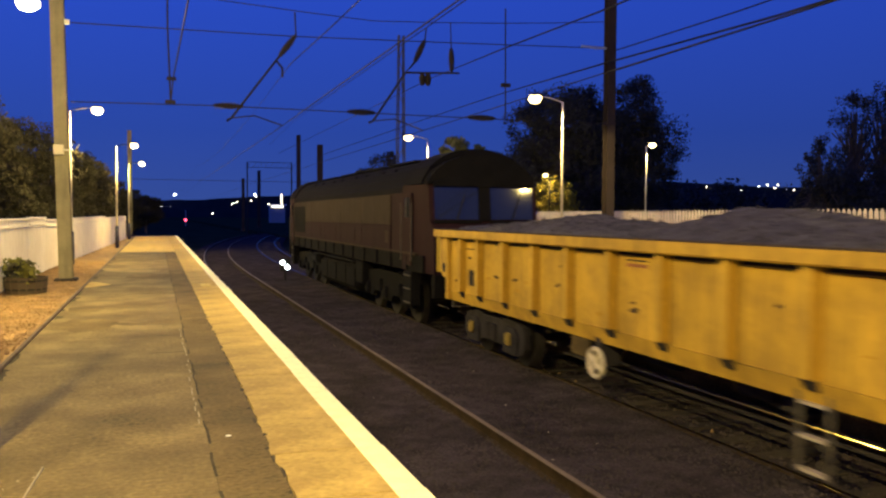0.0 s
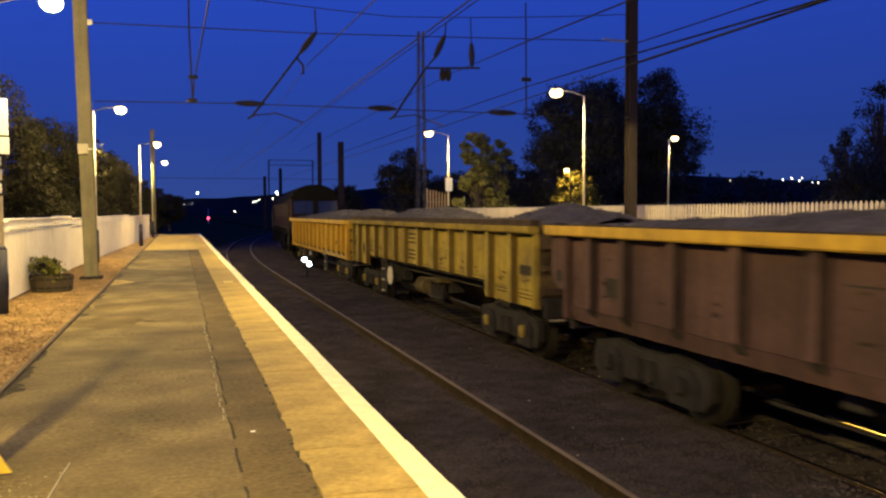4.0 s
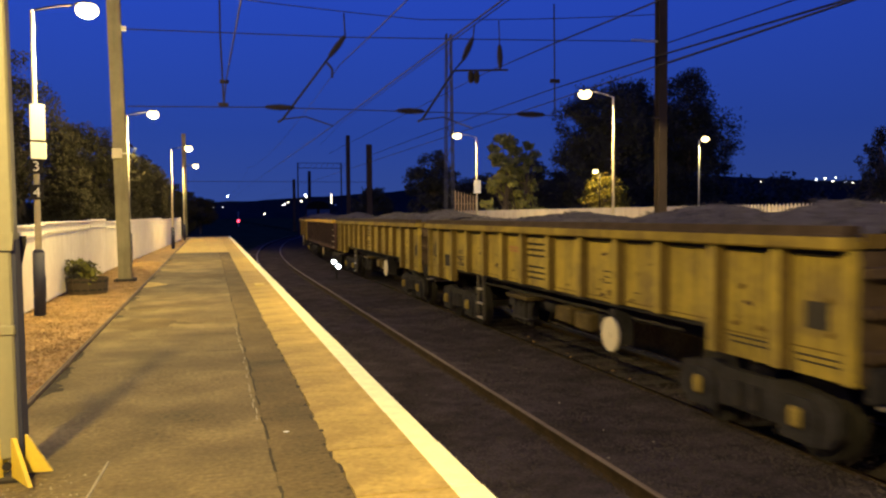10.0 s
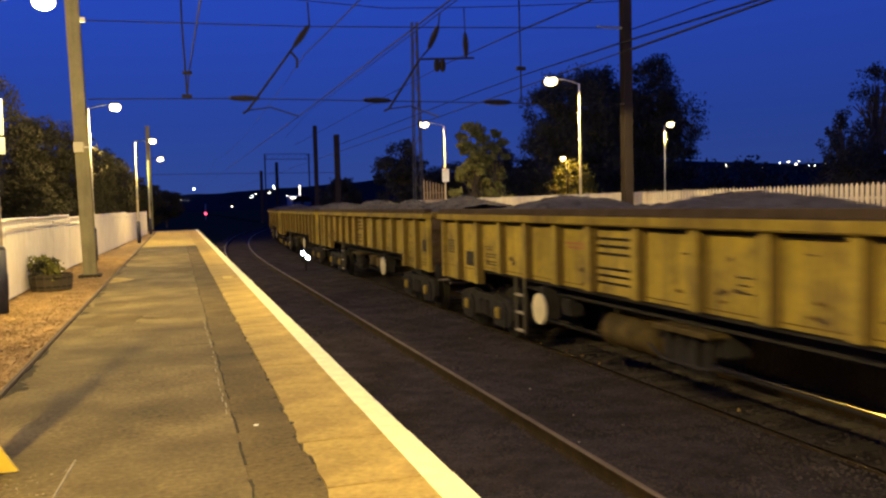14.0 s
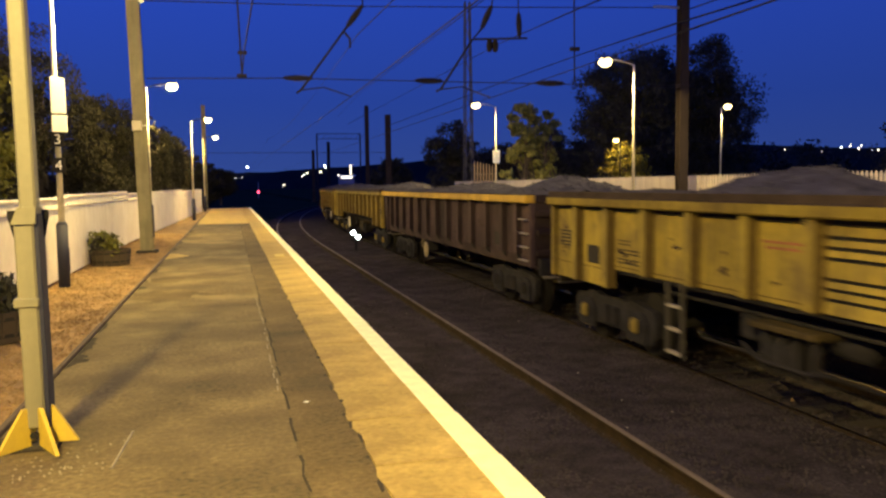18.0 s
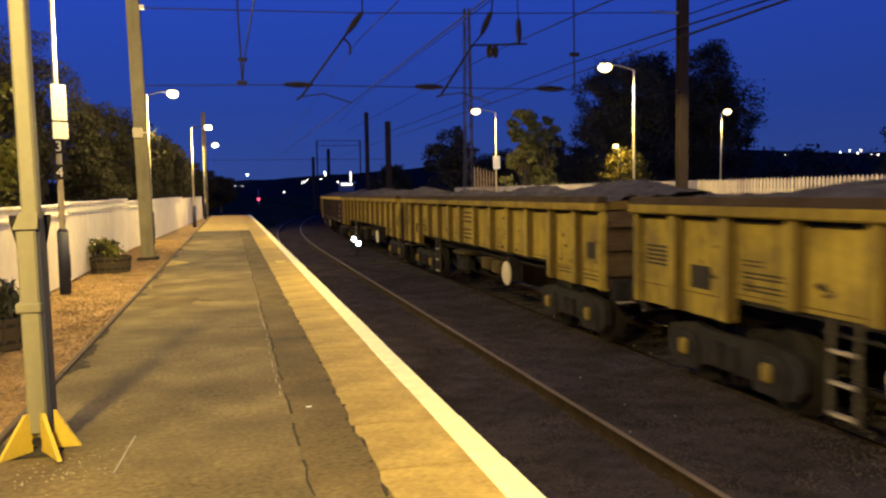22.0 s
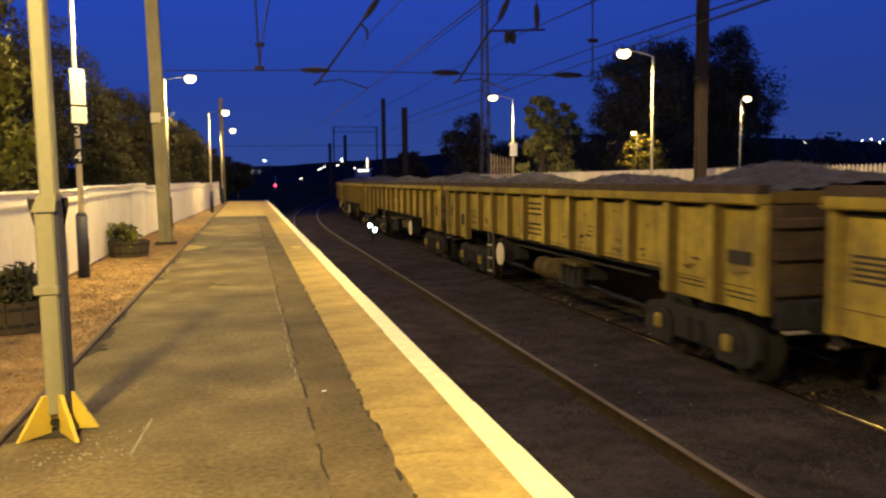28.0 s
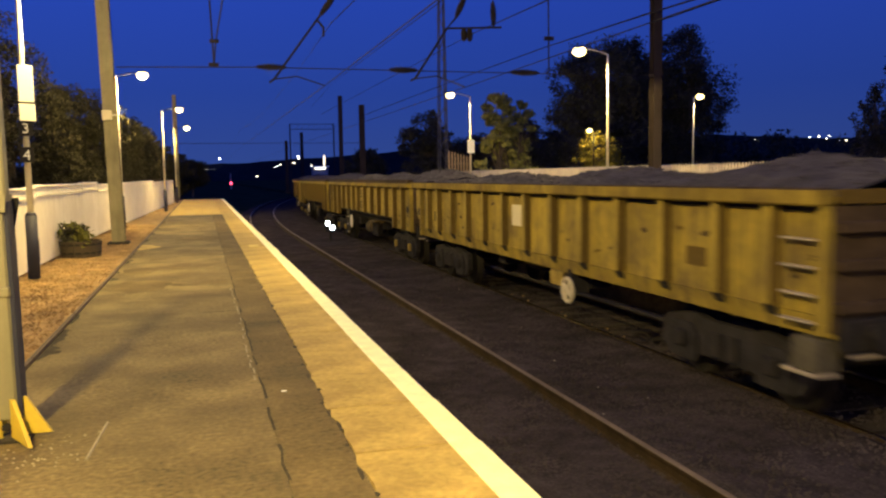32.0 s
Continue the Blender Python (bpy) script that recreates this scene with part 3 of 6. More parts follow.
# ---- loose stones ----
def stones(name, material, n, x0, x1, y0, y1, zf, size, seed, label, category, dens=1.0):
    rng = np.random.default_rng(seed)
    base = np.array([[1, 0, 0], [-1, 0, 0], [0, 1, 0], [0, -1, 0], [0, 0, 1], [0, 0, -1]], float)
    fc = np.array([[0, 2, 4], [2, 1, 4], [1, 3, 4], [3, 0, 4], [2, 0, 5], [1, 2, 5], [3, 1, 5], [0, 3, 5]])
    px = rng.uniform(x0, x1, n)
    py = y0 + (y1 - y0) * rng.random(n) ** dens
    s = size * rng.uniform(0.55, 1.4, (n, 1, 3)) * np.array([1, 1, 0.7])
    v = base[None] * s + rng.normal(0, 0.16 * size, (n, 6, 3))
    a = rng.uniform(0, 6.283, n)
    c, sn = np.cos(a)[:, None], np.sin(a)[:, None]
    x = v[:, :, 0] * c - v[:, :, 1] * sn + px[:, None]
    y = v[:, :, 0] * sn + v[:, :, 1] * c + py[:, None]
    z = v[:, :, 2] + np.array([zf(q) for q in px])[:, None] + rng.uniform(-0.3, 0.5, n)[:, None] * size
    verts = np.stack([x, y, z], 2).reshape(-1, 3)
    faces = (fc[None] + 6 * np.arange(n)[:, None, None]).reshape(-1, 3)
    ob = new(name, raw(name, verts.tolist(), faces.tolist(), material))
    return tagged(ob, label, category, kind="stuff")


def bed_height(x):
    """Ballast profile across the two tracks."""
    if NEAR + 0.86 < x < FAR - 0.80:
        return RAIL - 0.018 - 0.05 * math.sin((x - NEAR - 0.86) / (FAR - NEAR - 1.66) * math.pi)
    a = min(abs(x - NEAR), abs(x - FAR))
    return RAIL - 0.14 if a < 1.25 else RAIL - 0.14 - 0.10 * min(1.0, (a - 1.25) / 0.5)


bed = bmesh.new()
bx = np.linspace(1.30, 8.2, 60)
by = np.concatenate([np.linspace(-14, 40, 55), np.linspace(45, 260, 30)])
gridv = [[bed.verts.new((x + bend(min(y, 125)), y, bed_height(x) + noise.noise(Vector((x * 1.7, y * 1.3, 0))) * 0.03)) for x in bx] for y in by]
for a, b in zip(gridv, gridv[1:]):
    for i in range(len(bx) - 1):
        bed.faces.new((a[i], a[i + 1], b[i + 1], b[i]))
solid("ballast_bed", bed, M_BALLAST, "dark brown trackbed of grimy ballast", "ballast", kind="structure", smooth=True)
stones("ballast", M_STONE, 24000, 1.4, 5.9, 2.0, 30.0, bed_height, 0.021, 11, "grimy dark ballast stones between the rails", "ballast", 1.5)
stones("ballast", M_STONE, 4000, 5.9, 8.0, 3.0, 26.0, bed_height, 0.032, 12, "grimy dark ballast stones under the far track", "ballast", 1.3)
stones("pale_ballast", M_PALESTONE, 16, 1.6, 5.6, 3.0, 22.0, bed_height, 0.019, 15, "scattered pale stones and scraps on the dark ballast", "ballast", 1.3)
stones("pale_rubble", M_CHIPS, 26, 6.0, 6.5, 4.5, 17.0, bed_height, 0.036, 16, "pale rubble and scraps under the train", "rubble", 1.2)
stones("stone_chippings", M_CHIPS, 15000, -3.1, -1.53, 5.0, 30.0, lambda x: -0.016, 0.015, 13, "reddish stone chippings beside the fence", "gravel", 1.6)

# ---- tracks ----
def rail_mesh(name, x, y0, y1):
    prof = [(-0.07, -0.155), (0.07, -0.155), (0.07, -0.142), (0.012, -0.125), (0.010, -0.045), (0.035, -0.035), (0.035, -0.006), (-0.035, -0.006), (-0.035, -0.035), (-0.010, -0.045), (-0.012, -0.125), (-0.07, -0.142)]
    return swept(prof, x)


def swept(prof, x):
    """A profile drawn along the line of the track."""
    bm = bmesh.new()
    rings = [[bm.verts.new((x + bend(y) + a, y, RAIL + b)) for a, b in prof] for y in (-14.0, 35.0, *range(39, 123, 4))]
    n = len(prof)
    for p, q in zip(rings, rings[1:]):
        for k in range(n):
            bm.faces.new((p[k], p[(k + 1) % n], q[(k + 1) % n], q[k]))
    bm.faces.new(rings[0][::-1])
    bm.faces.new(rings[-1])
    bmesh.ops.recalc_face_normals(bm, faces=bm.faces)
    return bm


sleeper_me = mesh_of("sleeper", extrude_outline([(-0.14, -0.2), (0.14, -0.2), (0.11, 0.0), (-0.11, 0.0)], 0, -1.25, 1.25), M_SLEEPER)
for cx, nm in ((NEAR, "near"), (FAR, "far")):
    track = thing("railway_track", "railway track with worn rails on grimy concrete sleepers", "track", group="tracks", kind="structure")
    for s in (-1, 1):
        part("rail", rail_mesh("rail", cx + s * 0.7525, -14, 260), M_RAILRUST, track, "rusty rail")
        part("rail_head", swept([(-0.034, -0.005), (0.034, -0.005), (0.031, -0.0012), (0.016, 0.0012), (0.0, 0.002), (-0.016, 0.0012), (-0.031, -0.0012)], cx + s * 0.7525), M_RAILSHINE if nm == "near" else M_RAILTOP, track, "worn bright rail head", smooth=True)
    for i in range(130):
        y = -2 + 0.66 * i
        shared("sleeper", sleeper_me, track, (cx + bend(y), y, RAIL - (0.157 if nm == "near" else 0.132) + ROUGH.uniform(-0.006, 0.008)))

# ---- left boundary fence ----
def fence_x(y):
    return -2.92 if y < 24 else -2.92 + (y - 24) * 0.031


fence = thing("fence_left", "white painted board fence with a capping rail, weathered", "fence", kind="structure")
y = -10.0
k = 0
while y < 54:
    L = 2.9
    a, b = fence_x(y), fence_x(y + L)
    ang = math.atan2(-(b - a), L)
    h = 1.38 + 0.04 * ((k // 3) % 2) + 0.012 * (y > 20) * (k % 3)
    pn = part("fence_panel", boxed(-0.03, 0.03, 0.0, L - 0.02, 0.03, h), M_FENCE, fence, at=(a, y, 0))
    pn.rotation_euler = (0, 0, ang)
    cp = part("capping_rail", boxed(-0.05, 0.055, 0.0, L - 0.01, h, h + 0.05, bevel=0.012), M_FENCE, fence, at=(a, y, 0))
    cp.rotation_euler = (0, 0, ang)
    rl = part("batten", boxed(0.032, 0.058, 0.0, L - 0.03, h - 0.16, h - 0.11, bevel=0.006), M_FENCE, fence, at=(a, y, 0))
    rl.rotation_euler = (0, 0, ang)
    part("fence_post", boxed(a - 0.15, a - 0.035, y - 0.06, y + 0.06, -0.1, h + 0.02, bevel=0.01), M_FENCE, fence)
    y += L
    k += 1

# ---- right palisade fence ----
palisade = thing("fence_right", "white palisade fence with pointed pales behind the far platform", "fence", kind="structure")
PT = 1.76
pale_pts = [(-0.042, 0.0), (0.042, 0.0), (0.042, PT - 0.07), (0.0, PT), (-0.042, PT - 0.07)]
pale_me = mesh_of("pale", extrude_outline(pale_pts, 0, -0.012, 0.012), M_PALE)
for i in range(232):
    shared("pale", pale_me, palisade, (FENCE_R, 9.0 + 0.135 * i, 0.0), (0, 0, random.uniform(-0.03, 0.03)))
far_pales = bmesh.new()
for i in range(60):
    y = 9.0 + 0.135 * (232 + i)
    box(far_pales, FENCE_R - 0.012, FENCE_R + 0.012, y - 0.042, y + 0.042, 0, PT)
tagged(part("pales", far_pales, M_PALE, palisade), kind="stuff")
for z in (0.35, 1.45):
    part("fence_rail", boxed(FENCE_R + 0.014, FENCE_R + 0.06, 8.6, 49.0, z - 0.03, z + 0.03), M_PALE, palisade)
for i in range(15):
    part("fence_post", boxed(FENCE_R + 0.062, FENCE_R + 0.16, 8.8 + 2.75 * i, 8.9 + 2.75 * i, 0, 1.7), M_PALE, palisade)
part("backing_board", boxed(FENCE_R + 0.17, FENCE_R + 0.20, 21.6, 49.0, 0.05, PT - 0.02), M_PALE, palisade, "plain white boarded stretch")

EF0, EF1 = (12.06, 40.0), (13.30, 40.4)
end_fence = thing("end_fence", "tall bare palisade fence section at the platform end", "fence", kind="structure")
for i in range(8):
    part("pale", extrude_outline([(-0.035, 0), (0.035, 0), (0.035, 2.70 - 0.037 * i), (0, 2.79 - 0.037 * i), (-0.035, 2.70 - 0.037 * i)], 1, -0.012, 0.012), M_PALE2, end_fence, at=(EF0[0] + (EF1[0] - EF0[0]) * i / 7, EF0[1] + (EF1[1] - EF0[1]) * i / 7, 0))
for z in (0.5, 2.1):
    part("fence_rail", rodded((EF0[0], EF0[1] + 0.05, z), (EF1[0], EF1[1] + 0.05, z), 0.02, seg=6), M_PALE2, end_fence)

# ---- lamp columns ----
def tube(pts, r, seg=6):
    """One unbroken tube along a line of points."""
    bm = bmesh.new()
    pts = [Vector(p) for p in pts]
    rings = []
    radii = r if isinstance(r, list) else [r] * len(pts)
    for i, p in enumerate(pts):
        r = radii[i]
        d = (pts[min(i + 1, len(pts) - 1)] - pts[max(i - 1, 0)]).normalized()
        u = d.cross(Vector((0, 0, 1)) if abs(d.z) < 0.9 else Vector((0, 1, 0))).normalized()
        w = d.cross(u)
        rings.append([bm.verts.new(p + r * (u * math.cos(2 * math.pi * k / seg) + w * math.sin(2 * math.pi * k / seg))) for k in range(seg)])
    for a, b in zip(rings, rings[1:]):
        for k in range(seg):
            bm.faces.new((a[k], a[(k + 1) % seg], b[(k + 1) % seg], b[k]))
    bm.faces.new(rings[0][::-1])
    bm.faces.new(rings[-1])
    bmesh.ops.recalc_face_normals(bm, faces=bm.faces)
    return bm


def lamp_post(x, y, reach, label, arm_paint=None, base=0.0, h=4.92, pole=M_POLE, sleeve=True, plate=False, power=LAMP_POWER, colour=LAMP_COLOUR, lens=None, spread=156):
    root = thing("lamp_post", label, "lamp post", (x, y, base), group="platform lamps")
    part("column", rodded((0, 0, 0.9), (0, 0, h - 0.06), 0.050 if sleeve else 0.036, 0.033 if sleeve else 0.026, seg=12), pole, root, "white lamp column", smooth=True)
    if sleeve:
        part("base_sleeve", rod(rodded((0, 0, 0), (0, 0, 1.0), 0.088, seg=14), (0, 0, 1.0), (0, 0, 1.05), 0.088, 0.055, seg=14), M_NAVY, root, "dark navy base sleeve", smooth=True)
        part("base_door", boxed(0.084, 0.092, -0.04, 0.04, 0.25, 0.62), M_NAVY, root)
    else:
        part("column_base", rodded((0, 0, 0), (0, 0, 0.92), 0.060, 0.045, seg=12), pole, root, smooth=True)
    arm = tube([(reach * 0.75 * a / 6, 0, h - 0.07 + 0.12 * math.sin(a / 6 * math.pi / 2)) for a in range(7)], 0.017, seg=8)
    part("arm", arm, arm_paint or M_ARM, root, "curved bracket arm", smooth=True)
    hx = reach
    hood = bmesh.new()
    ball(hood, (hx - 0.03 * (1 if hx > 0 else -1), 0, h), 0.20, 1.0, 0.80, 0.62, seg=16)
    bmesh.ops.delete(hood, geom=[v for v in hood.verts if v.co.z < h + 0.06], context="VERTS")
    part("hood", hood, M_LADDER, root, "grey lamp hood", smooth=True)
    bowl = bmesh.new()
    ball(bowl, (hx, 0, h - 0.01), 0.175, 1.0, 0.85, 0.72, seg=18)
    part("lamp_bowl", bowl, lens or M_LENS, root, "glowing lamp bowl", smooth=True)
    if plate:
        part("plate", boxed(-0.14, 0.14, -0.07, -0.055, 2.38, 2.88, bevel=0.004), M_SIGNWHITE, root, "small white notice plate")
    street_light(x + hx, y, base + h - 0.26, power, colour, spread)
    return root


for x, y, k in ((-2.68, -12.8, 0.7), (-2.68, 0.7, 1.22), (-2.64, 14.2, 0.70), (-2.52, 28.0, 0.68), (-1.76, 41.5, 0.66), (-1.66, 56.0, 0.6)):
    lamp_post(x, y, 0.80, "white platform lamp post with navy base and glowing head", h=4.86, power=LAMP_POWER * k, spread=360)
for x, y, pl in ((12.5, 7.9, False), (10.04, 19.16, False), (10.04, 30.4, True)):
    lamp_post(x, y, -0.80, "white lamp post on the far platform with glowing head", arm_paint=M_POLE, sleeve=False, plate=pl, h=4.61, power=LAMP_POWER * 0.52, spread=178)
lamp_post(20.35, 31.0, 0.30, "grey street lamp beyond the palisade fence", sleeve=False, base=-0.1, h=4.85, pole=M_GALV, power=700)
lamp_post(24.0, 47.6, -0.3, "street lamp half hidden in yellow-lit leaves", sleeve=False, base=-0.1, h=4.35, pole=M_UNDER, power=520, spread=360)

# signs on the lamp post with numbers
sign = thing("platform_sign", "white platform sign panels fixed to a lamp column", "sign", (-2.58, 14.06, 0), rz=radians(32))
part("upper_panel", boxed(-0.115, 0.115, -0.012, 0.012, 2.76, 3.32, bevel=0.006), M_SIGNWHITE, sign, "blank overexposed white panel")
part("lower_panel", boxed(-0.115, 0.125, -0.012, 0.012, 2.47, 2.73, bevel=0.006), M_SIGNWHITE, sign, "small white panel")
part("dark_strip", boxed(-0.12, 0.12, -0.010, 0.010, 2.733, 2.757), M_MARK, sign, "dark strip between the panels")


def digit(ch, parent, size, at, material):
    cu = bpy.data.curves.new("digit", "FONT")
    cu.body, cu.size, cu.extrude, cu.align_x = ch, size, 0.002, "CENTER"
    tmp = bpy.data.objects.new("digit", cu)
    scene.collection.objects.link(tmp)
    me = bpy.data.meshes.new_from_object(tmp.evaluated_get(bpy.context.evaluated_depsgraph_get()))
    bpy.data.objects.remove(tmp)
    me.materials.clear()
    me.materials.append(material)
    ob = new("digit", me)
    ob.parent = parent
    ob.location, ob.rotation_euler = at, (math.pi / 2, 0, 0)
    return ob


for ch, z in (("3", 2.36), ("4", 1.95)):
    plate = thing("car_marker", "black square plate with a white number %s on a lamp column" % ch, "sign", (-2.62, 14.08, z), group="stopping markers", rz=radians(14))
    part("plate", boxed(-0.10, 0.10, -0.01, 0.01, -0.12, 0.12, bevel=0.004), M_BLACK, plate)
    digit(ch, plate, 0.22, (0, -0.013, -0.078), M_SIGNWHITE)

# ---- near cream column ----
col = thing("canopy_column", "cream painted steel column with yellow base fins", "column", (-1.186, 5.35, 0))
col.rotation_euler = (0, radians(-0.6), 0)
part("upper_shaft", boxed(-0.016, 0.078, -0.050, 0.070, 1.42, 6.2, bevel=0.012), M_CREAM, col, "cream upper shaft")
part("lower_casing", boxed(-0.050, 0.060, -0.065, 0.09, 0.12, 1.36, bevel=0.012), M_CREAM, col, "cream lower casing")
part("cap", extrude_outline([(-0.062, 1.36), (0.074, 1.36), (0.082, 1.46), (-0.020, 1.46)], 1, -0.08, 0.105), M_CREAM, col)
part("band", boxed(-0.074, 0.068, -0.077, 0.102, 0.86, 0.92, bevel=0.008), M_CREAM, col)
# navy strip paints the column's own side in shade under blue sky
part("side_plate", boxed(0.058, 0.085, -0.05, 0.11, 0.12, 1.42, bevel=0.004), M_NAVY, col, "navy strip painted as the shaded side of the casing")
part("base_plate", boxed(-0.13, 0.13, -0.13, 0.15, 0.0, 0.02, bevel=0.004), M_SLEEPER, col, "grimy base plate")
for turn, reach in ((-4, 0.235), (-62, 0.36), (-128, 0.29), (122, 0.30)):
    fin = part("base_fin", extrude_outline([(0.06, 0.02), (reach, 0.02), (0.10, 0.25), (0.06, 0.25)], 1, -0.012, 0.012), M_YELLOWPAINT, col, "triangular hazard-yellow base fin")
    fin.rotation_euler = (0, 0, radians(turn))
for s in (-1, 1):
    part("gusset", extrude_outline([(s * 0.07, 1.20), (s * 0.115, 1.40), (s * 0.115, 1.44), (s * 0.06, 1.44)], 1, 0.09, 0.112), M_BLACK, col)
part("bolt", rodded((0.0, -0.1, 0.09), (0.0, -0.075, 0.09), 0.025, seg=8), M_BLACK, col)

# ---- planters ----
def leaves(verts, faces, centre, spread, n, size, rng, stretch=1.0):
    c = np.asarray(centre) + np.clip(rng.normal(0, 1, (n, 3)), -1.7, 1.7) * np.asarray(spread)
    a, b = rng.normal(0, 1, (n, 3)), rng.normal(0, 1, (n, 3))
    a /= np.linalg.norm(a, axis=1)[:, None]
    b -= a * (a * b).sum(1)[:, None]
    b /= np.linalg.norm(b, axis=1)[:, None]
    s = size * rng.uniform(0.6, 1.4, (n, 1))
    q = np.stack([c - a * s * stretch, c + b * s * 0.55, c + a * s * stretch, c - b * s * 0.55], 1)
    k = sum(len(v) for v in verts)
    verts.append(q.reshape(-1, 3))
    faces.append((np.arange(4 * n).reshape(n, 4) + k))


def leaf_mesh(name, verts, faces, material):
    return raw(name, np.concatenate(verts).tolist(), np.concatenate(faces).tolist(), material)


def planter(x, y, seed):
    root = thing("planter", "dark half-barrel planter with leafy plants standing on gravel", "planter", (x, y, 0), group="planters")
    for i in range(16):
        a = 2 * math.pi * i / 16
        st = bmesh.new()
        box(st, -0.012, 0.012, -0.072, 0.072, 0.0, 0.32)
        o = part("stave", st, M_TUB, root, at=(0.36 * math.cos(a), 0.36 * math.sin(a), 0))
        o.rotation_euler = (0, 0.10, a)
    for z, r in ((0.06, 0.375), (0.23, 0.392)):
        hoop = bmesh.new()
        rings = [[hoop.verts.new((rr * math.cos(2 * math.pi * i / 24), rr * math.sin(2 * math.pi * i / 24), z + dz)) for rr, dz in ((r, 0), (r + 0.012, 0), (r + 0.012, 0.04), (r, 0.04))] for i in range(24)]
        for i in range(24):
            p, q = rings[i], rings[(i + 1) % 24]
            for k in range(4):
                hoop.faces.new((p[k], p[(k + 1) % 4], q[(k + 1) % 4], q[k]))
        bmesh.ops.recalc_face_normals(hoop, faces=hoop.faces)
        part("hoop", hoop, M_BLACK, root, "dark iron hoop")
    part("soil", rodded((0, 0, 0.16), (0, 0, 0.28), 0.36, seg=16), M_SOIL, root, "dark soil")
    rng = np.random.default_rng(seed)
    for i in range(7):
        a, r = rng.uniform(0, 6.28), rng.uniform(0, 0.3)
        c = (r * math.cos(a), r * math.sin(a), 0.36 + 0.12 * rng.random())
        v, f = [], []
        leaves(v, f, c, (0.10, 0.10, 0.12), 160, 0.035, rng, 1.8)
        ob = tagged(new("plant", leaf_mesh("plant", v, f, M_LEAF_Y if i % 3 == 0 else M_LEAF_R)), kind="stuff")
        ob.parent = root


planter(-2.46, 18.05, 5)
planter(-2.50, 9.35, 6)

# ---- overhead line: masts, span wires, insulators ----
def i_mast(name, x, y, w, d, h, material, label):
    root = thing(name, label, "mast", (x, y, 0), group="overhead line masts")
    part("flange", boxed(-w / 2, w / 2, -d / 2, -d / 2 + 0.02, 0.0, h, bevel=0.004), material, root)
    part("flange", boxed(-w / 2, w / 2, d / 2 - 0.02, d / 2, 0.0, h, bevel=0.004), material, root)
    part("web", boxed(-0.012, 0.012, -d / 2 + 0.02, d / 2 - 0.02, 0.0, h), material, root)
    part("foundation", boxed(-w / 2 - 0.10, w / 2 + 0.10, -d / 2 - 0.10, d / 2 + 0.10, -0.2, 0.05, bevel=0.02), M_SLEEPER, root, "concrete foundation block")
    return root


MY = 21.3
mast_l = i_mast("overhead_line_mast", -2.03, MY, 0.30, 0.30, 9.5, M_MAST, "tall olive-grey steel overhead line mast beside the platform fence")
mast_l.rotation_euler = (0, radians(-1.1), 0)
part("junction_box", boxed(-0.16, 0.06, -0.28, -0.155, 2.96, 3.20, bevel=0.012), M_DISC, mast_l, "small pale junction box")
part("bracket", boxed(0.06, 0.26, -0.2, -0.155, 3.07, 3.10), M_GALV, mast_l)
part("wire_clamp", boxed(0.15, 0.26, -0.05, 0.05, 6.05, 6.16), M_GALV, mast_l)
mast_r = i_mast("overhead_line_mast", 12.70, MY, 0.27, 0.26, 9.8, M_MAST2, "tall rust-brown steel overhead line mast on the far platform")
part("clamp_band", boxed(-0.15, 0.15, -0.145, 0.145, 4.28, 4.36, bevel=0.006), M_MAST2, mast_r)
part("cross_arm", boxed(-0.95, -0.13, -0.03, 0.03, 6.50, 6.56), M_GALV, mast_r)
i_mast("overhead_line_mast", -1.9, 67.0, 0.30, 0.30, 8.0, M_MAST, "distant steel overhead line mast past the platform end")
i_mast("overhead_line_mast", 12.75, 67.0, 0.42, 0.40, 7.4, M_MAST2, "distant steel overhead line mast")
i_mast("overhead_line_mast", 12.3, 75.0, 0.34, 0.34, 8.9, M_MAST2, "distant steel overhead line mast")
i_mast("overhead_line_mast", 13.5, 116.0, 0.40, 0.40, 7.8, M_MAST2, "distant steel overhead line mast")
i_mast("overhead_line_mast", 9.0, 92.0, 0.30, 0.30, 5.6, M_MAST2, "distant steel overhead line mast")


def wire(name, pts, r, label, group="overhead wires", sag=0.0, n=1, far=1.0):
    line = [Vector(pts[0])]
    for a, b in zip(pts, pts[1:]):
        a, b = Vector(a), Vector(b)
        for i in range(1, n + 1):
            q = i / n
            line.append(a.lerp(b, q) - Vector((0, 0, 4 * sag * q * (1 - q))))
    radii = [r if p.y < MY + 0.1 else r * far for p in line]
    return solid(name, tube(line, radii), M_WIRE, label, "wire", group)


def insulator(a, b, label="dark ribbed insulator in the overhead line"):
    a, b = Vector(a), Vector(b)
    root = thing("insulator", label, "insulator", group="insulators")
    d = b - a
    part("core", rodded(a, a + d * 0.5, 0.03, 0.07, seg=8), M_INSUL, root)
    part("core", rodded(a + d * 0.5, b, 0.07, 0.03, seg=8), M_INSUL, root)
    n = 9
    for i in range(n):
        q = a + d * ((i + 1.0) / (n + 1))
        w = 0.062 + 0.034 * math.sin(math.pi * (i + 0.5) / n)
        part("shed", rodded(q - d.normalized() * 0.012, q + d.normalized() * 0.022, w, w * 0.8, seg=10), M_INSUL, root)
    return root


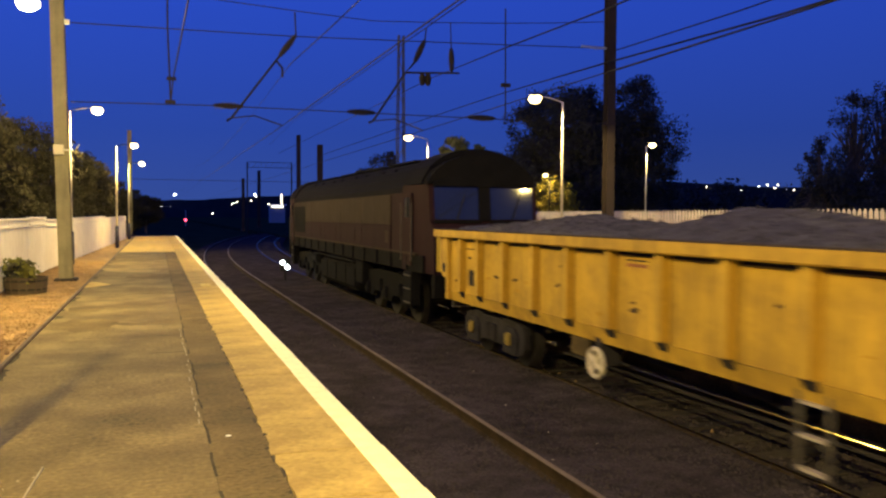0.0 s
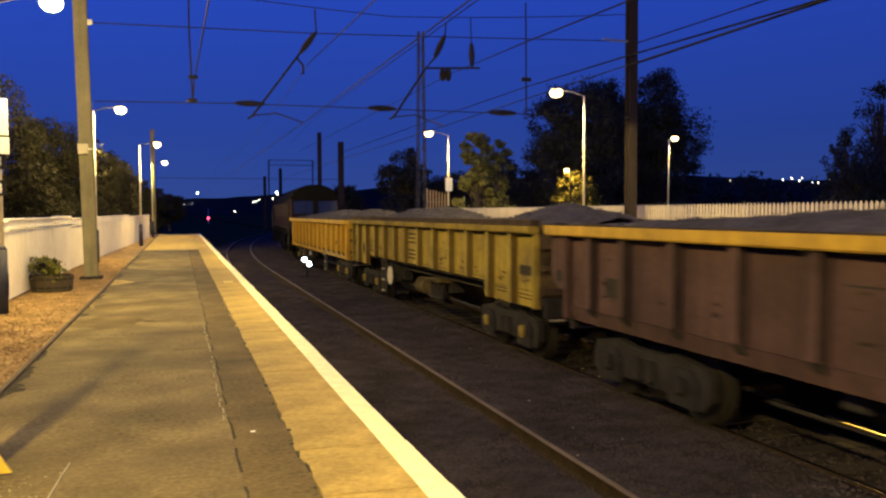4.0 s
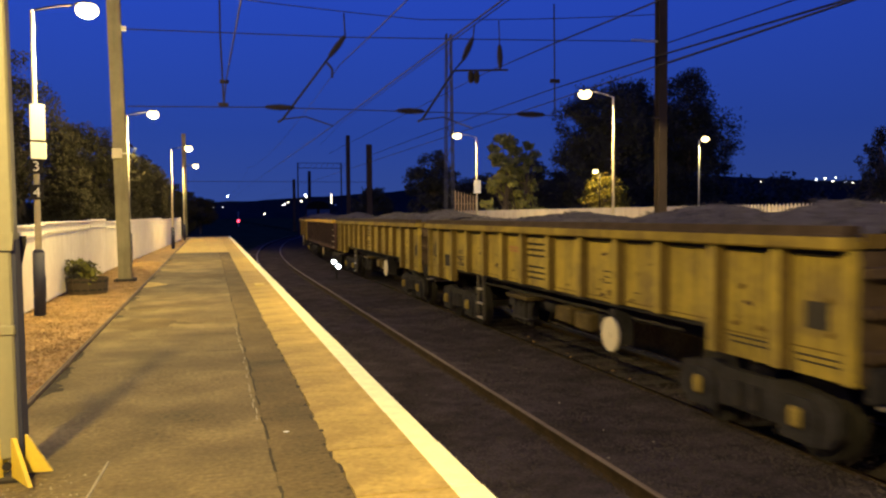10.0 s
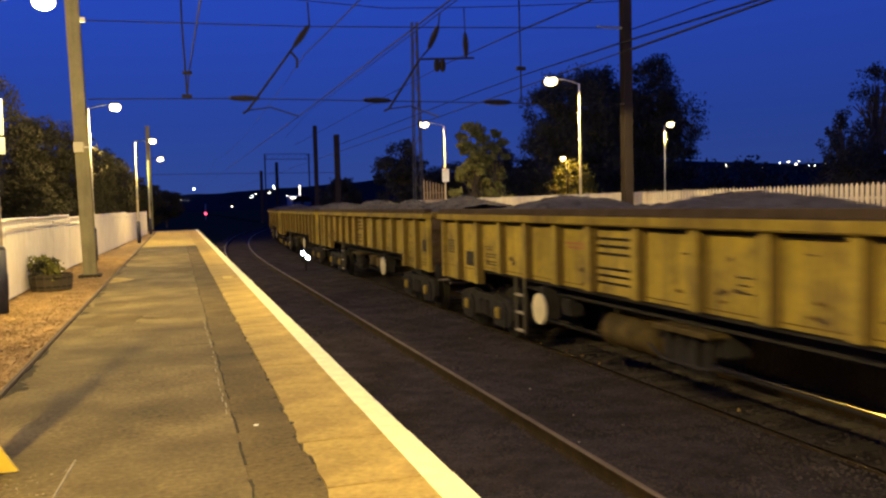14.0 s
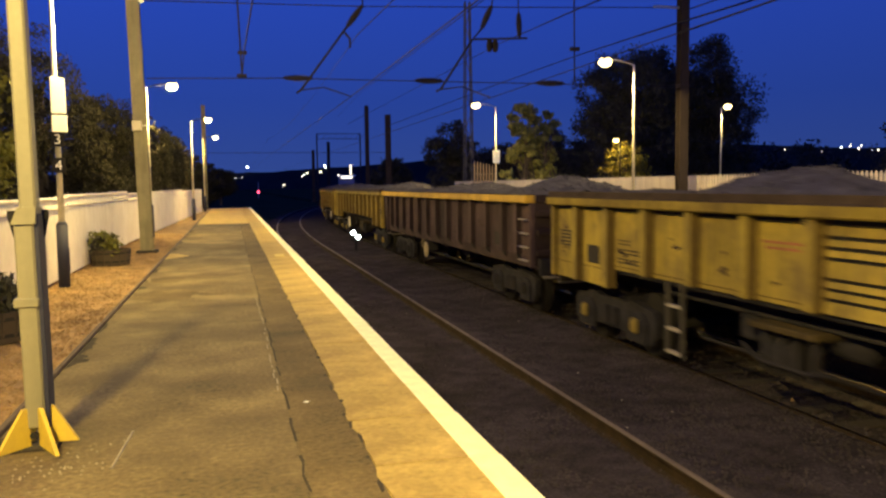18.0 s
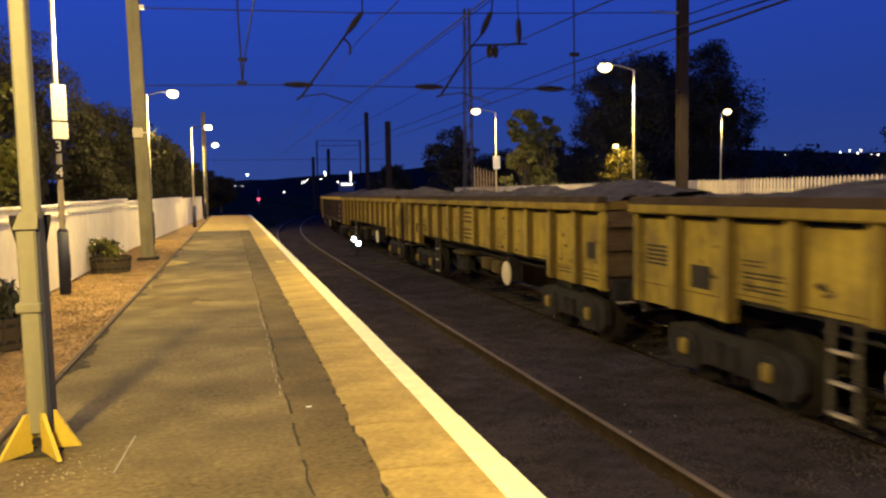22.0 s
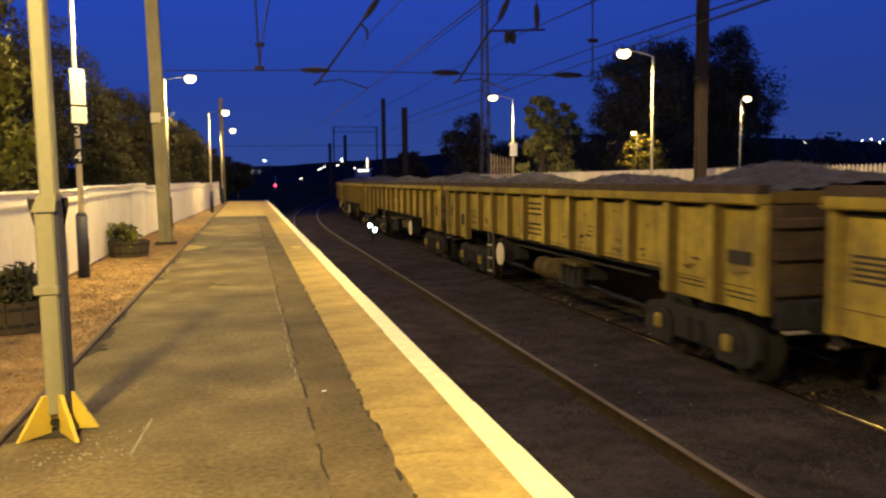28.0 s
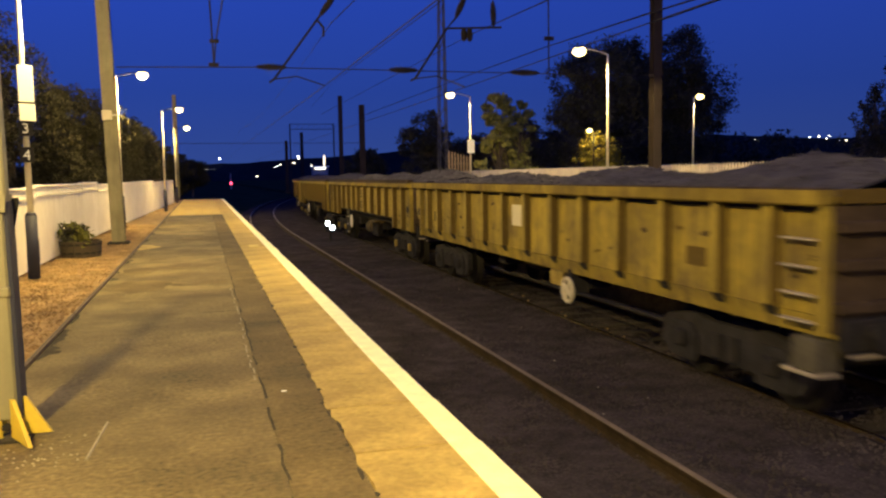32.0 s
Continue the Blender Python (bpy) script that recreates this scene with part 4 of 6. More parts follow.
wire("span_wire", [(-1.9, MY, 6.10), (3.4, MY, 6.18), (7.8, MY, 6.34), (12.5, MY, 6.53)], 0.014, "upper cross-span wire between two masts")
wire("span_wire", [(-1.9, MY, 7.2), (5.5, MY, 6.75), (12.5, MY, 7.3)], 0.012, "head-span wire between two masts", sag=0.05, n=4)
wire("span_wire", [(-1.9, MY, 4.24), (1.38, MY, 4.31), (12.5, MY, 4.30)], 0.014, "lower cross-span wire between two masts")
for x0, x1 in ((1.38, 2.12), (4.80, 5.56), (8.22, 9.04)):
    insulator((x0, MY, 4.32), (x1, MY, 4.32))
# dropper with clamp near the platform side
wire("dropper", [(0.31, MY, 7.2), (0.31, MY, 6.12), (0.37, MY, 4.35)], 0.022, "vertical drop rod of the head-span")
wire("dropper", [(0.37, MY, 4.32), (0.43, MY, 4.92), (0.56, 14.0, 5.2), (0.53, 10.0, 4.2), (0.4, 2.0, 4.1)], 0.016, "wire running along the platform")
part("clamp", boxed(0.28, 0.50, MY - 0.05, MY + 0.05, 4.88, 4.96), M_INSUL, thing("wire_clamp", "dark wire clamp on a drop rod", "clamp", group="wire clamps"))
part("clamp", boxed(0.24, 0.48, MY - 0.05, MY + 0.05, 4.31, 4.39), M_INSUL, thing("wire_clamp", "dark wire clamp on a drop rod", "clamp", group="wire clamps"))
# steady arms
wire("steady_arm", [(3.42, MY, 6.80), (3.45, MY, 6.22)], 0.02, "hanger of an overhead line arm")
insulator((3.45, MY, 6.22), (3.02, MY, 5.64))
wire("steady_arm", [(3.02, MY, 5.64), (1.82, MY, 4.02), (1.70, MY, 3.94)], 0.034, "sloping steady arm of the near track")
wire("steady_arm", [(2.95, MY, 5.52), (3.10, MY, 5.35), (3.10, MY, 5.12)], 0.03, "hook of a steady arm")
wire("steady_arm", [(1.82, MY, 4.02), (2.4, MY, 4.10), (3.1, MY, 3.88)], 0.018, "curved registration arm holding the contact wire")
wire("steady_arm", [(6.99, MY, 6.70), (6.95, MY, 6.36)], 0.02, "hanger of an overhead line arm")
insulator((6.95, MY, 6.36), (6.65, MY, 5.72))
wire("steady_arm", [(6.65, MY, 5.72), (6.40, MY, 5.44), (7.95, MY, 5.52)], 0.03, "horizontal bracket of the far track")
insulator((7.71, MY, 6.20), (7.73, MY, 5.54))
wire("steady_arm", [(7.69, MY, 6.86), (7.71, MY, 6.20)], 0.016, "hanger of an overhead line arm")
wire("steady_arm", [(6.40, MY, 5.44), (5.50, MY, 4.10), (5.38, MY, 4.05)], 0.034, "sloping steady arm of the far track")
wire("steady_arm", [(5.50, MY, 4.10), (6.1, MY, 4.18), (6.9, MY, 3.9)], 0.018, "curved registration arm holding the contact wire")
for x in (6.88, 7.04):
    insulator((x, MY, 5.46), (x, MY, 5.12), "short dark insulator under a bracket")
wire("dropper", [(9.33, MY, 7.4), (9.35, MY, 4.36)], 0.022, "vertical drop rod of the head-span")
part("clamp", boxed(9.22, 9.48, MY - 0.05, MY + 0.05, 5.22, 5.32), M_INSUL, thing("wire_clamp", "dark wire clamp on a drop rod", "clamp", group="wire clamps"))
# running wires
wire("catenary_wire", [(3.2, -28.0, 5.5), (3.3, MY, 5.46), (3.0, 67.0, 5.4), (3.3, 140.0, 5.3)], 0.012, "catenary wire over the near track", far=0.45, sag=0.5, n=10)
wire("contact_wire", [(3.1, -28.0, 3.9), (3.1, MY, 3.88), (2.8, 67.0, 3.85), (3.1, 140.0, 3.8)], 0.010, "contact wire over the near track", far=0.45)
wire("catenary_wire", [(8.14, -28.0, 7.55), (8.14, MY, 7.55), (8.1, 51.0, 7.44), (8.6, 67.0, 7.2)], 0.018, "catenary wire over the far track", far=0.5)
wire("contact_wire", [(6.9, -28.0, 3.9), (6.9, MY, 3.90), (6.5, 67.0, 3.85), (6.9, 140.0, 3.8)], 0.010, "contact wire over the far track", far=0.45)
wire("feeder_wire", [(9.30, -28.0, 5.2), (9.30, 16.0, 6.10), (9.30, MY, 6.30), (9.30, 27.7, 6.48), (9.4, 67.0, 6.6)], 0.020, "feeder cable beside the far track", far=0.6)
wire("feeder_wire", [(12.48, -28.0, 5.4), (12.48, 14.1, 5.85), (12.48, MY, 6.08), (12.48, 28.6, 6.25), (12.48, 37.2, 6.32), (12.5, 67.0, 6.4)], 0.026, "thick feeder cable along the far platform", far=0.7)
wire("feeder_wire", [(12.98, -28.0, 6.3), (12.98, 16.0, 6.42), (12.84, MY, 6.48)], 0.018, "feeder cable ending at the far mast")
wire("feeder_wire", [(12.89, -28.0, 6.0), (12.89, 14.0, 5.92), (12.84, MY, 5.89)], 0.018, "lower feeder cable ending at the far mast")
wire("span_wire", [(-1.9, 67.0, 4.3), (12.6, 67.0, 4.3)], 0.02, "thin distant cross-span wire between masts")

gantry = thing("overhead_gantry", "distant lattice gantry across the tracks", "gantry", (0, 112.0, 0))
for z in (8.0, 8.7):
    part("boom", boxed(11.5, 17.5, -0.04, 0.04, z - 0.035, z + 0.035), M_MAST2, gantry)
for i in range(9):
    part("brace", rodded((11.5 + 0.75 * i, 0, 8.0), (12.0 + 0.75 * i, 0, 8.7), 0.022, seg=5), M_MAST2, gantry)
for x in (11.5, 17.4):
    part("leg", boxed(x - 0.08, x + 0.08, -0.08, 0.08, -1.0, 8.7), M_MAST2, gantry)

tower = thing("lattice_tower", "slender grey lattice tower beyond the far platform", "tower", (14.1, 48.0, 0))
for sx, sy in ((-1, -1), (1, -1), (1, 1), (-1, 1)):
    part("leg", rodded((sx * 0.26, sy * 0.26, 0), (sx * 0.14, sy * 0.14, 12.5), 0.04, seg=6), M_LATTICE, tower)
for i in range(12):
    z0, z1 = 1.0 * i, 1.0 * (i + 1)
    w0, w1 = 0.26 - 0.0096 * z0, 0.26 - 0.0096 * z1
    s = 1 if i % 2 else -1
    part("brace", rodded((-s * w0, -w0, z0), (s * w1, -w1, z1), 0.028, seg=5), M_LATTICE, tower)
    part("brace", rodded((w0, -s * w0, z0), (w1, s * w1, z1), 0.028, seg=5), M_LATTICE, tower)

# ---- signals ----
shunt = thing("ground_signal", "small ground signal showing two white lights between the tracks", "signal", (4.8, 32.5, RAIL - 0.16))
part("post", boxed(-0.04, 0.04, -0.04, 0.04, 0, 0.5), M_BLACK, shunt)
part("case", boxed(-0.20, 0.20, 0.0, 0.14, 0.46, 0.98, bevel=0.03), M_BLACK, shunt, "black signal case")
for dx, dz in ((-0.10, 0.80), (0.09, 0.62)):
    part("lens", rodded((dx, -0.03, dz), (dx, 0.0, dz), 0.085, seg=14), M_SHUNT, shunt, "bright white lens")
red = thing("colour_light_signal", "distant red signal light on a post", "signal", (6.4, 200.0, RAIL))
part("post", rodded((0, 0, 0), (0, 0, 3.6), 0.09, seg=8), M_GALV, red)
part("head", boxed(-0.3, 0.3, 0, 0.25, 0.7, 2.6, bevel=0.05), M_BLACK, red)
part("lens", ball(bmesh.new(), (0, -0.05, 1.35), 0.29, 1, 0.4, 1, seg=10), M_RED, red, "red lens")

# ---- trees ----
def tree(x, y, base, h, r, material, label, seed, n=6500, leaf=0.16, clumps=46, low=0.25, style="round", name="tree"):
    rng = np.random.default_rng(seed)
    root = thing(name, label, "tree" if name == "tree" else "bush", (x, y, base))
    tr = bmesh.new()
    bend = rng.normal(0, 0.03 * h, 2)
    top = Vector((bend[0], bend[1], h * 0.72))
    rod(tr, (0, 0, -0.2), top * 0.45, 0.026 * h + 0.03, 0.018 * h + 0.02, seg=8)
    rod(tr, top * 0.45, top, 0.018 * h + 0.02, 0.006 * h, seg=7)
    v, f = [], []
    boughs = bmesh.new()
    for i in range(clumps):
        if style == "cone":
            q = (i + 0.5) / clumps
            z = h * (low + (1 - low) * q)
            rr = r * ((1 - q) ** 0.55) * (0.7 + 0.5 * rng.random())
            a = i * 2.4 + rng.uniform(-0.4, 0.4)
            c = np.array([rr * 0.75 * math.cos(a), rr * 0.75 * math.sin(a), z])
            sp = np.array([0.19, 0.19, 0.22]) * max(0.5, rr)
        elif style == "clumpy":
            q = rng.uniform(0, 1)
            wide = r * min(1.0, 1.9 * (1 - q) ** 0.6) * (0.75 + 0.35 * math.sin(9 * q + seed))
            a = rng.uniform(0, 6.283)
            c = np.array([wide * math.cos(a), wide * math.sin(a), h * (low + (0.97 - low) * q)])
            sp = np.array([0.15, 0.15, 0.10]) * r * rng.uniform(0.6, 1.3)
        elif style == "dense":
            d = rng.normal(0, 1, 3)
            d /= np.linalg.norm(d)
            lump = 0.90 + 0.12 * math.sin(5 * math.atan2(d[1], d[0]) + seed) + 0.10 * math.sin(7 * d[2] + 2 * seed)
            rad = lump * (1.0 if i % 3 else rng.uniform(0.3, 0.8)) * 0.86
            c = np.array([d[0] * r * rad, d[1] * r * rad, h * (low + (1 - low) * (0.5 + 0.5 * d[2] * rad))])
            sp = np.array([0.115, 0.115, 0.055 * h / max(r, 1) * 0.5]) * r * rng.uniform(0.7, 1.2)
        elif style == "airy":
            q = rng.uniform(0, 1) ** 0.8
            a = rng.uniform(0, 6.283)
            wide = r * (0.25 + 0.75 * math.sin(math.pi * min(1.0, 0.25 + 0.75 * q)) ** 0.8) * rng.uniform(0.25, 1.0)
            c = np.array([wide * math.cos(a), wide * math.sin(a), h * (low + (1 - low) * q)])
            sp = np.array([0.06, 0.06, 0.10]) * r * rng.uniform(0.6, 1.4)
        else:
            d = rng.normal(0, 1, 3)
            d /= np.linalg.norm(d)
            rad = rng.uniform(0.45, 1.0) ** 0.6
            c = np.array([d[0] * r * rad * rng.uniform(0.8, 1.15), d[1] * r * rad, h * (low + (1 - low) * (0.5 + 0.5 * d[2] * rad))])
            sp = np.array([0.20, 0.20, 0.13]) * r * rng.uniform(0.7, 1.25)
        leaves(v, f, c, sp, n // clumps, leaf, rng)
        if i % (1 if style == "airy" else 3) == 0:
            rod(boughs, top * float(rng.uniform(0.35, 0.9)), c * 0.92, 0.008 * h, 0.003 * h, seg=5)
    part("trunk", tr, M_BARK, root)
    part("branchwork", boughs, M_BARK, root)
    ob = new("crown", leaf_mesh("crown", v, f, material))
    ob.parent = root
    return root


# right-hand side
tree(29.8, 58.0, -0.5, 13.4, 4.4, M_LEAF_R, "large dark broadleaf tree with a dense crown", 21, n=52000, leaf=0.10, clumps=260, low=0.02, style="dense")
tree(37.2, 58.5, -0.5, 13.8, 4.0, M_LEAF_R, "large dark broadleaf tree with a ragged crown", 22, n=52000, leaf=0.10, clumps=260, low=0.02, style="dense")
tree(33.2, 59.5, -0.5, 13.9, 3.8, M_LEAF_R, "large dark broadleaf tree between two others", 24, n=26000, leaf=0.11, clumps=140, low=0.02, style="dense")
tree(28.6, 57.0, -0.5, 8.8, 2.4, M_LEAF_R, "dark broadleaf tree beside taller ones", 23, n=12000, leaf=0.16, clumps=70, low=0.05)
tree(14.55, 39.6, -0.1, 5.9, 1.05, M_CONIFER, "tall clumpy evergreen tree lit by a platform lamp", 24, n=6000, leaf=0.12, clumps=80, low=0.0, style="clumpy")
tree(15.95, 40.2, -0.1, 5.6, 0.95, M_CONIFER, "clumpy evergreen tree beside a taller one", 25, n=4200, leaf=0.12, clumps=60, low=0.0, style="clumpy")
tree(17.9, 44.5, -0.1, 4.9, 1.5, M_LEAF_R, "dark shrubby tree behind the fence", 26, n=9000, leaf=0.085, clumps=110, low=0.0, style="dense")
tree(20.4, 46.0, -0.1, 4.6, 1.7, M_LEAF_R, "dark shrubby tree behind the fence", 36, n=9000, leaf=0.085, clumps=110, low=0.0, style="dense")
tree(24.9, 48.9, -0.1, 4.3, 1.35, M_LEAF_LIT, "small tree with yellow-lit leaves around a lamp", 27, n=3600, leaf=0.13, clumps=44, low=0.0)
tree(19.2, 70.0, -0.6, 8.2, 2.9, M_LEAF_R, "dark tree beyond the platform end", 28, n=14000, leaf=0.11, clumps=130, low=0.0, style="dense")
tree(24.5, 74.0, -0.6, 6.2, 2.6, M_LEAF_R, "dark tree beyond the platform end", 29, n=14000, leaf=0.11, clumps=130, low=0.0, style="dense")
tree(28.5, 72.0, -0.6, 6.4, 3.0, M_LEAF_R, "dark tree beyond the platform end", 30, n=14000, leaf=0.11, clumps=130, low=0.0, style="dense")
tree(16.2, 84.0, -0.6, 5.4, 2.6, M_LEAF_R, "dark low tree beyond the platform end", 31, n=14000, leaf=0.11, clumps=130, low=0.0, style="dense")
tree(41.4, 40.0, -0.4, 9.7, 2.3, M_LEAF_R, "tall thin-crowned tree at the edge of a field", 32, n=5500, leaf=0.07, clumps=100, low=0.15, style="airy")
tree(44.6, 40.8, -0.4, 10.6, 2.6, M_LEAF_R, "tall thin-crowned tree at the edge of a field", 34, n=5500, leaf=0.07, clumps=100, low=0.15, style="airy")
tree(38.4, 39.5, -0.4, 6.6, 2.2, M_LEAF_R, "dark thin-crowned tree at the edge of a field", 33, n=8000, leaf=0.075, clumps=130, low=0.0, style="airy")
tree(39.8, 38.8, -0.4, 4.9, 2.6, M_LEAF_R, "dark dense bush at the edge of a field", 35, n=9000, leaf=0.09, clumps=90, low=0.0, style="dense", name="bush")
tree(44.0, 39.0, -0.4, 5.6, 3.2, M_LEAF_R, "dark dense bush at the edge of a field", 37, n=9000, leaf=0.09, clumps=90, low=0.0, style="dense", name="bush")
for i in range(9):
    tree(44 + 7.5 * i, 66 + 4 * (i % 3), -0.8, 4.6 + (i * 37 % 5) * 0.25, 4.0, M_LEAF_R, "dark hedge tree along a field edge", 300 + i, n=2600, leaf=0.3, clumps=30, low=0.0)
# left-hand side behind the fence
for i, (x, y, h, r, m) in enumerate(((-6.4, 32.0, 7.5, 2.0, M_LEAF), (-8.4, 29.0, 8.0, 2.3, M_LEAF), (-4.9, 34.0, 5.7, 1.35, M_LEAF), (-4.6, 39.5, 5.5, 1.4, M_LEAF), (-4.7, 30.5, 3.4, 1.1, M_LEAF),
                                     (-4.2, 46.0, 5.4, 1.35, M_LEAF), (-4.1, 53.0, 5.5, 1.4, M_LEAF), (-3.9, 60.0, 5.3, 1.4, M_LEAF), (-3.4, 66.0, 4.8, 1.5, M_LEAF), (-6.3, 24.0, 5.6, 1.7, M_LEAF),
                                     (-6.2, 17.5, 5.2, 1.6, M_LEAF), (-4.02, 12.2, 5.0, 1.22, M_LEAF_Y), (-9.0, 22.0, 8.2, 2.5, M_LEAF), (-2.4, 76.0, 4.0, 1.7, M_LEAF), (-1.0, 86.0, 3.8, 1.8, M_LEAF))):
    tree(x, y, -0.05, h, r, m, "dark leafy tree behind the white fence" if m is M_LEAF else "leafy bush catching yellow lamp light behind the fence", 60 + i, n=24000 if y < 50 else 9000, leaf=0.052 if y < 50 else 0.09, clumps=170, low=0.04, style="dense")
sprig_v, sprig_f = [], []
rngs = np.random.default_rng(99)
for c in ((-2.45, 28.3, 3.4), (-2.35, 28.4, 3.0), (-2.5, 28.3, 2.7), (-2.6, 28.5, 3.7), (-2.7, 28.5, 2.4)):
    leaves(sprig_v, sprig_f, c, (0.16, 0.12, 0.12), 34, 0.07, rngs)
sprig = thing("climber", "ivy sprigs climbing a lamp column", "plant")
ob = new("foliage", leaf_mesh("foliage", sprig_v, sprig_f, M_LEAF))
ob.parent = sprig
part("stem", rodded((-2.56, 28.08, 0), (-2.55, 28.12, 3.7), 0.02, seg=5), M_BARK, sprig)

# ---- distance ----
hill = bmesh.new()
HY = 900.0
prof = [(-1.6, 0.02), (-0.6, 0.018), (0.0, 0.016), (0.05, 0.0185), (0.2, 0.027), (0.3, 0.036), (0.45, 0.046), (0.6, 0.052), (0.75, 0.0505), (0.9, 0.046), (1.2, 0.05), (2.2, 0.04)]
px, pz = np.array([p[0] for p in prof]), np.array([p[1] for p in prof])
lo, hi = [], []
for i in range(240):
    q = -1.6 + 3.8 * i / 239
    z = np.interp(q, px, pz) + 0.0016 * noise.noise(Vector((q * 30, 0, 0))) + 0.0007 * noise.noise(Vector((q * 160, 3, 0)))
    lo.append(hill.verts.new((q * HY, HY - 500 if False else HY, -3)))
    hi.append(hill.verts.new((q * HY, HY + 30, 1.55 + z * (HY + 30))))
for i in range(239):
    hill.faces.new((lo[i], lo[i + 1], hi[i + 1], hi[i]))
solid("backdrop", hill, M_HILL, "dark wooded hillside on the horizon", "hill", kind="structure")

def hill_point(qx, qz):
    top = 1.55 + float(np.interp(qx, px, pz)) * (HY + 30)
    k = (top + 3) / 30
    y = min((1.55 + 3 + k * HY) / (k - qz), HY + 29) - 0.4
    return (qx * y, y, 1.55 + qz * y)


TOWN = ((0.0201, 0.0236, 1.3), (0.0049, 0.0104, 0.8), (0.0139, 0.0104, 0.6), (0.0624, 0.0021, 0.9), (0.0866, 0.0142, 0.8), (0.0905, 0.0159, 0.8), (0.097, 0.0222, 0.9), (0.1067, 0.0173, 1.1), (0.1116, 0.0249, 1.3),
        (0.758, 0.0445, 1.1), (0.764, 0.044, 0.9), (0.82, 0.040, 0.9), (0.852, 0.047, 1.1), (0.868, 0.049, 1.2), (0.882, 0.045, 1.2), (0.887, 0.0495, 0.9), (0.905, 0.043, 0.8), (0.917, 0.043, 0.9), (0.937, 0.047, 0.9), (0.272, 0.006, 0.8), (0.1164, 0.0118, 0.6), (0.1275, 0.0139, 0.8), (0.1125, 0.0225, 0.8), (0.084, 0.0125, 0.6))
for i, (qx, qz, s) in enumerate(TOWN):
    o = solid("town_light", ball(bmesh.new(), (0, 0, 0), 0.72 * s, 1, 1, 1, seg=8), M_TOWN_W if i % 4 == 0 else M_TOWN, "far-off street light on the hillside", "light", "distant town lights", at=hill_point(qx, qz))

bld = thing("lit_building", "distant white canopy lit by bright lamps", "building", (37.4, 270.0, 0.2))
part("wall", boxed(-2.4, 2.4, 0, 4, -1.5, 4.6), M_PALE, bld)
part("roof", boxed(-2.8, 2.8, -0.4, 4.4, 4.6, 5.0), M_SIGNWHITE, bld)
part("lamp_strip", boxed(-1.9, 1.6, -0.2, 0.0, 4.1, 4.45), glow("canopy_lamps", (1.0, 0.95, 0.8), 5.0), bld, "bright lamp strip")
part("mast_light", boxed(1.0, 1.4, -0.3, 0.0, 5.0, 8.4), glow("floodlight", (1.0, 0.86, 0.6), 3.0), bld, "lit floodlight column")


# ---- train ----
WL = 14.5      # wagon body length
PITCH = 15.35  # from wagon to wagon
RIBS_B = (0.0, 1.12, 2.22, 3.36, 4.46, 5.57, 6.60, 7.80, 9.00, 10.13, 11.24, 12.38, 13.44, 14.5)
RIBS_A = (0.0, 0.88, 1.75, 2.85, 3.96, 5.04, 6.14, 7.25, 8.37, 9.46, 10.56, 11.68, 12.78, 13.64, 14.5)
TOP, RIM = 2.37, 2.15


def wheelset_mesh(r):
    bm = bmesh.new()
    rod(bm, (-0.95, 0, 0), (0.95, 0, 0), 0.075, seg=8)
    for s in (-1, 1):
        rod(bm, (s * 0.70, 0, 0), (s * 0.735, 0, 0), r + 0.03, seg=22)
        rod(bm, (s * 0.735, 0, 0), (s * 0.84, 0, 0), r, seg=22)
        rod(bm, (s * 0.84, 0, 0), (s * 0.87, 0, 0), 0.12, seg=10)
        for k in range(4):
            a = k * math.pi / 2
            box(bm, s * 0.85 - 0.006, s * 0.85 + 0.006, 0.22 * math.cos(a) - 0.035, 0.22 * math.cos(a) + 0.035, 0.22 * math.sin(a) - 0.035, 0.22 * math.sin(a) + 0.035)
    return mesh_of("wheelset", bm, M_WHEEL)


WHEEL_R, LOCO_R = 0.46, 0.53
WHEEL_ME = wheelset_mesh(WHEEL_R)
frame_pts = [(-1.26, 0.70), (-1.33, 0.60), (-1.33, 0.36), (-1.20, 0.23), (-0.64, 0.21), (-0.48, 0.31), (0.48, 0.31), (0.64, 0.21), (1.20, 0.23), (1.33, 0.36), (1.33, 0.60), (1.26, 0.70), (0.62, 0.80), (0.40, 0.74), (-0.40, 0.74), (-0.62, 0.80)]
FRAME_ME = mesh_of("side_frame", extrude_outline(frame_pts, 0, -0.06, 0.06), M_BOGIE)
GUIDE_ME = mesh_of("horn_guide", extrude_outline([(-0.26, 0.22), (-0.30, 0.52), (-0.18, 0.66), (0.18, 0.66), (0.30, 0.52), (0.26, 0.22)], 0, -0.03, 0.03), M_BOGIE)
AXLEBOX_ME = mesh_of("axlebox_cover", boxed(-0.05, 0.05, -0.065, 0.065, -0.105, 0.105, bevel=0.03), M_AXBOX)
DULLBOX_ME = mesh_of("axlebox_cover", boxed(-0.05, 0.05, -0.085, 0.085, -0.105, 0.105, bevel=0.03), M_BOGIE)
SPRING_ME = mesh_of("spring", rodded((0, 0, -0.13), (0, 0, 0.13), 0.075, seg=10), M_UNDER)
BRAKE_ME = mesh_of("brake_block", boxed(-0.07, 0.07, -0.05, 0.05, -0.17, 0.17, bevel=0.02), M_UNDER)


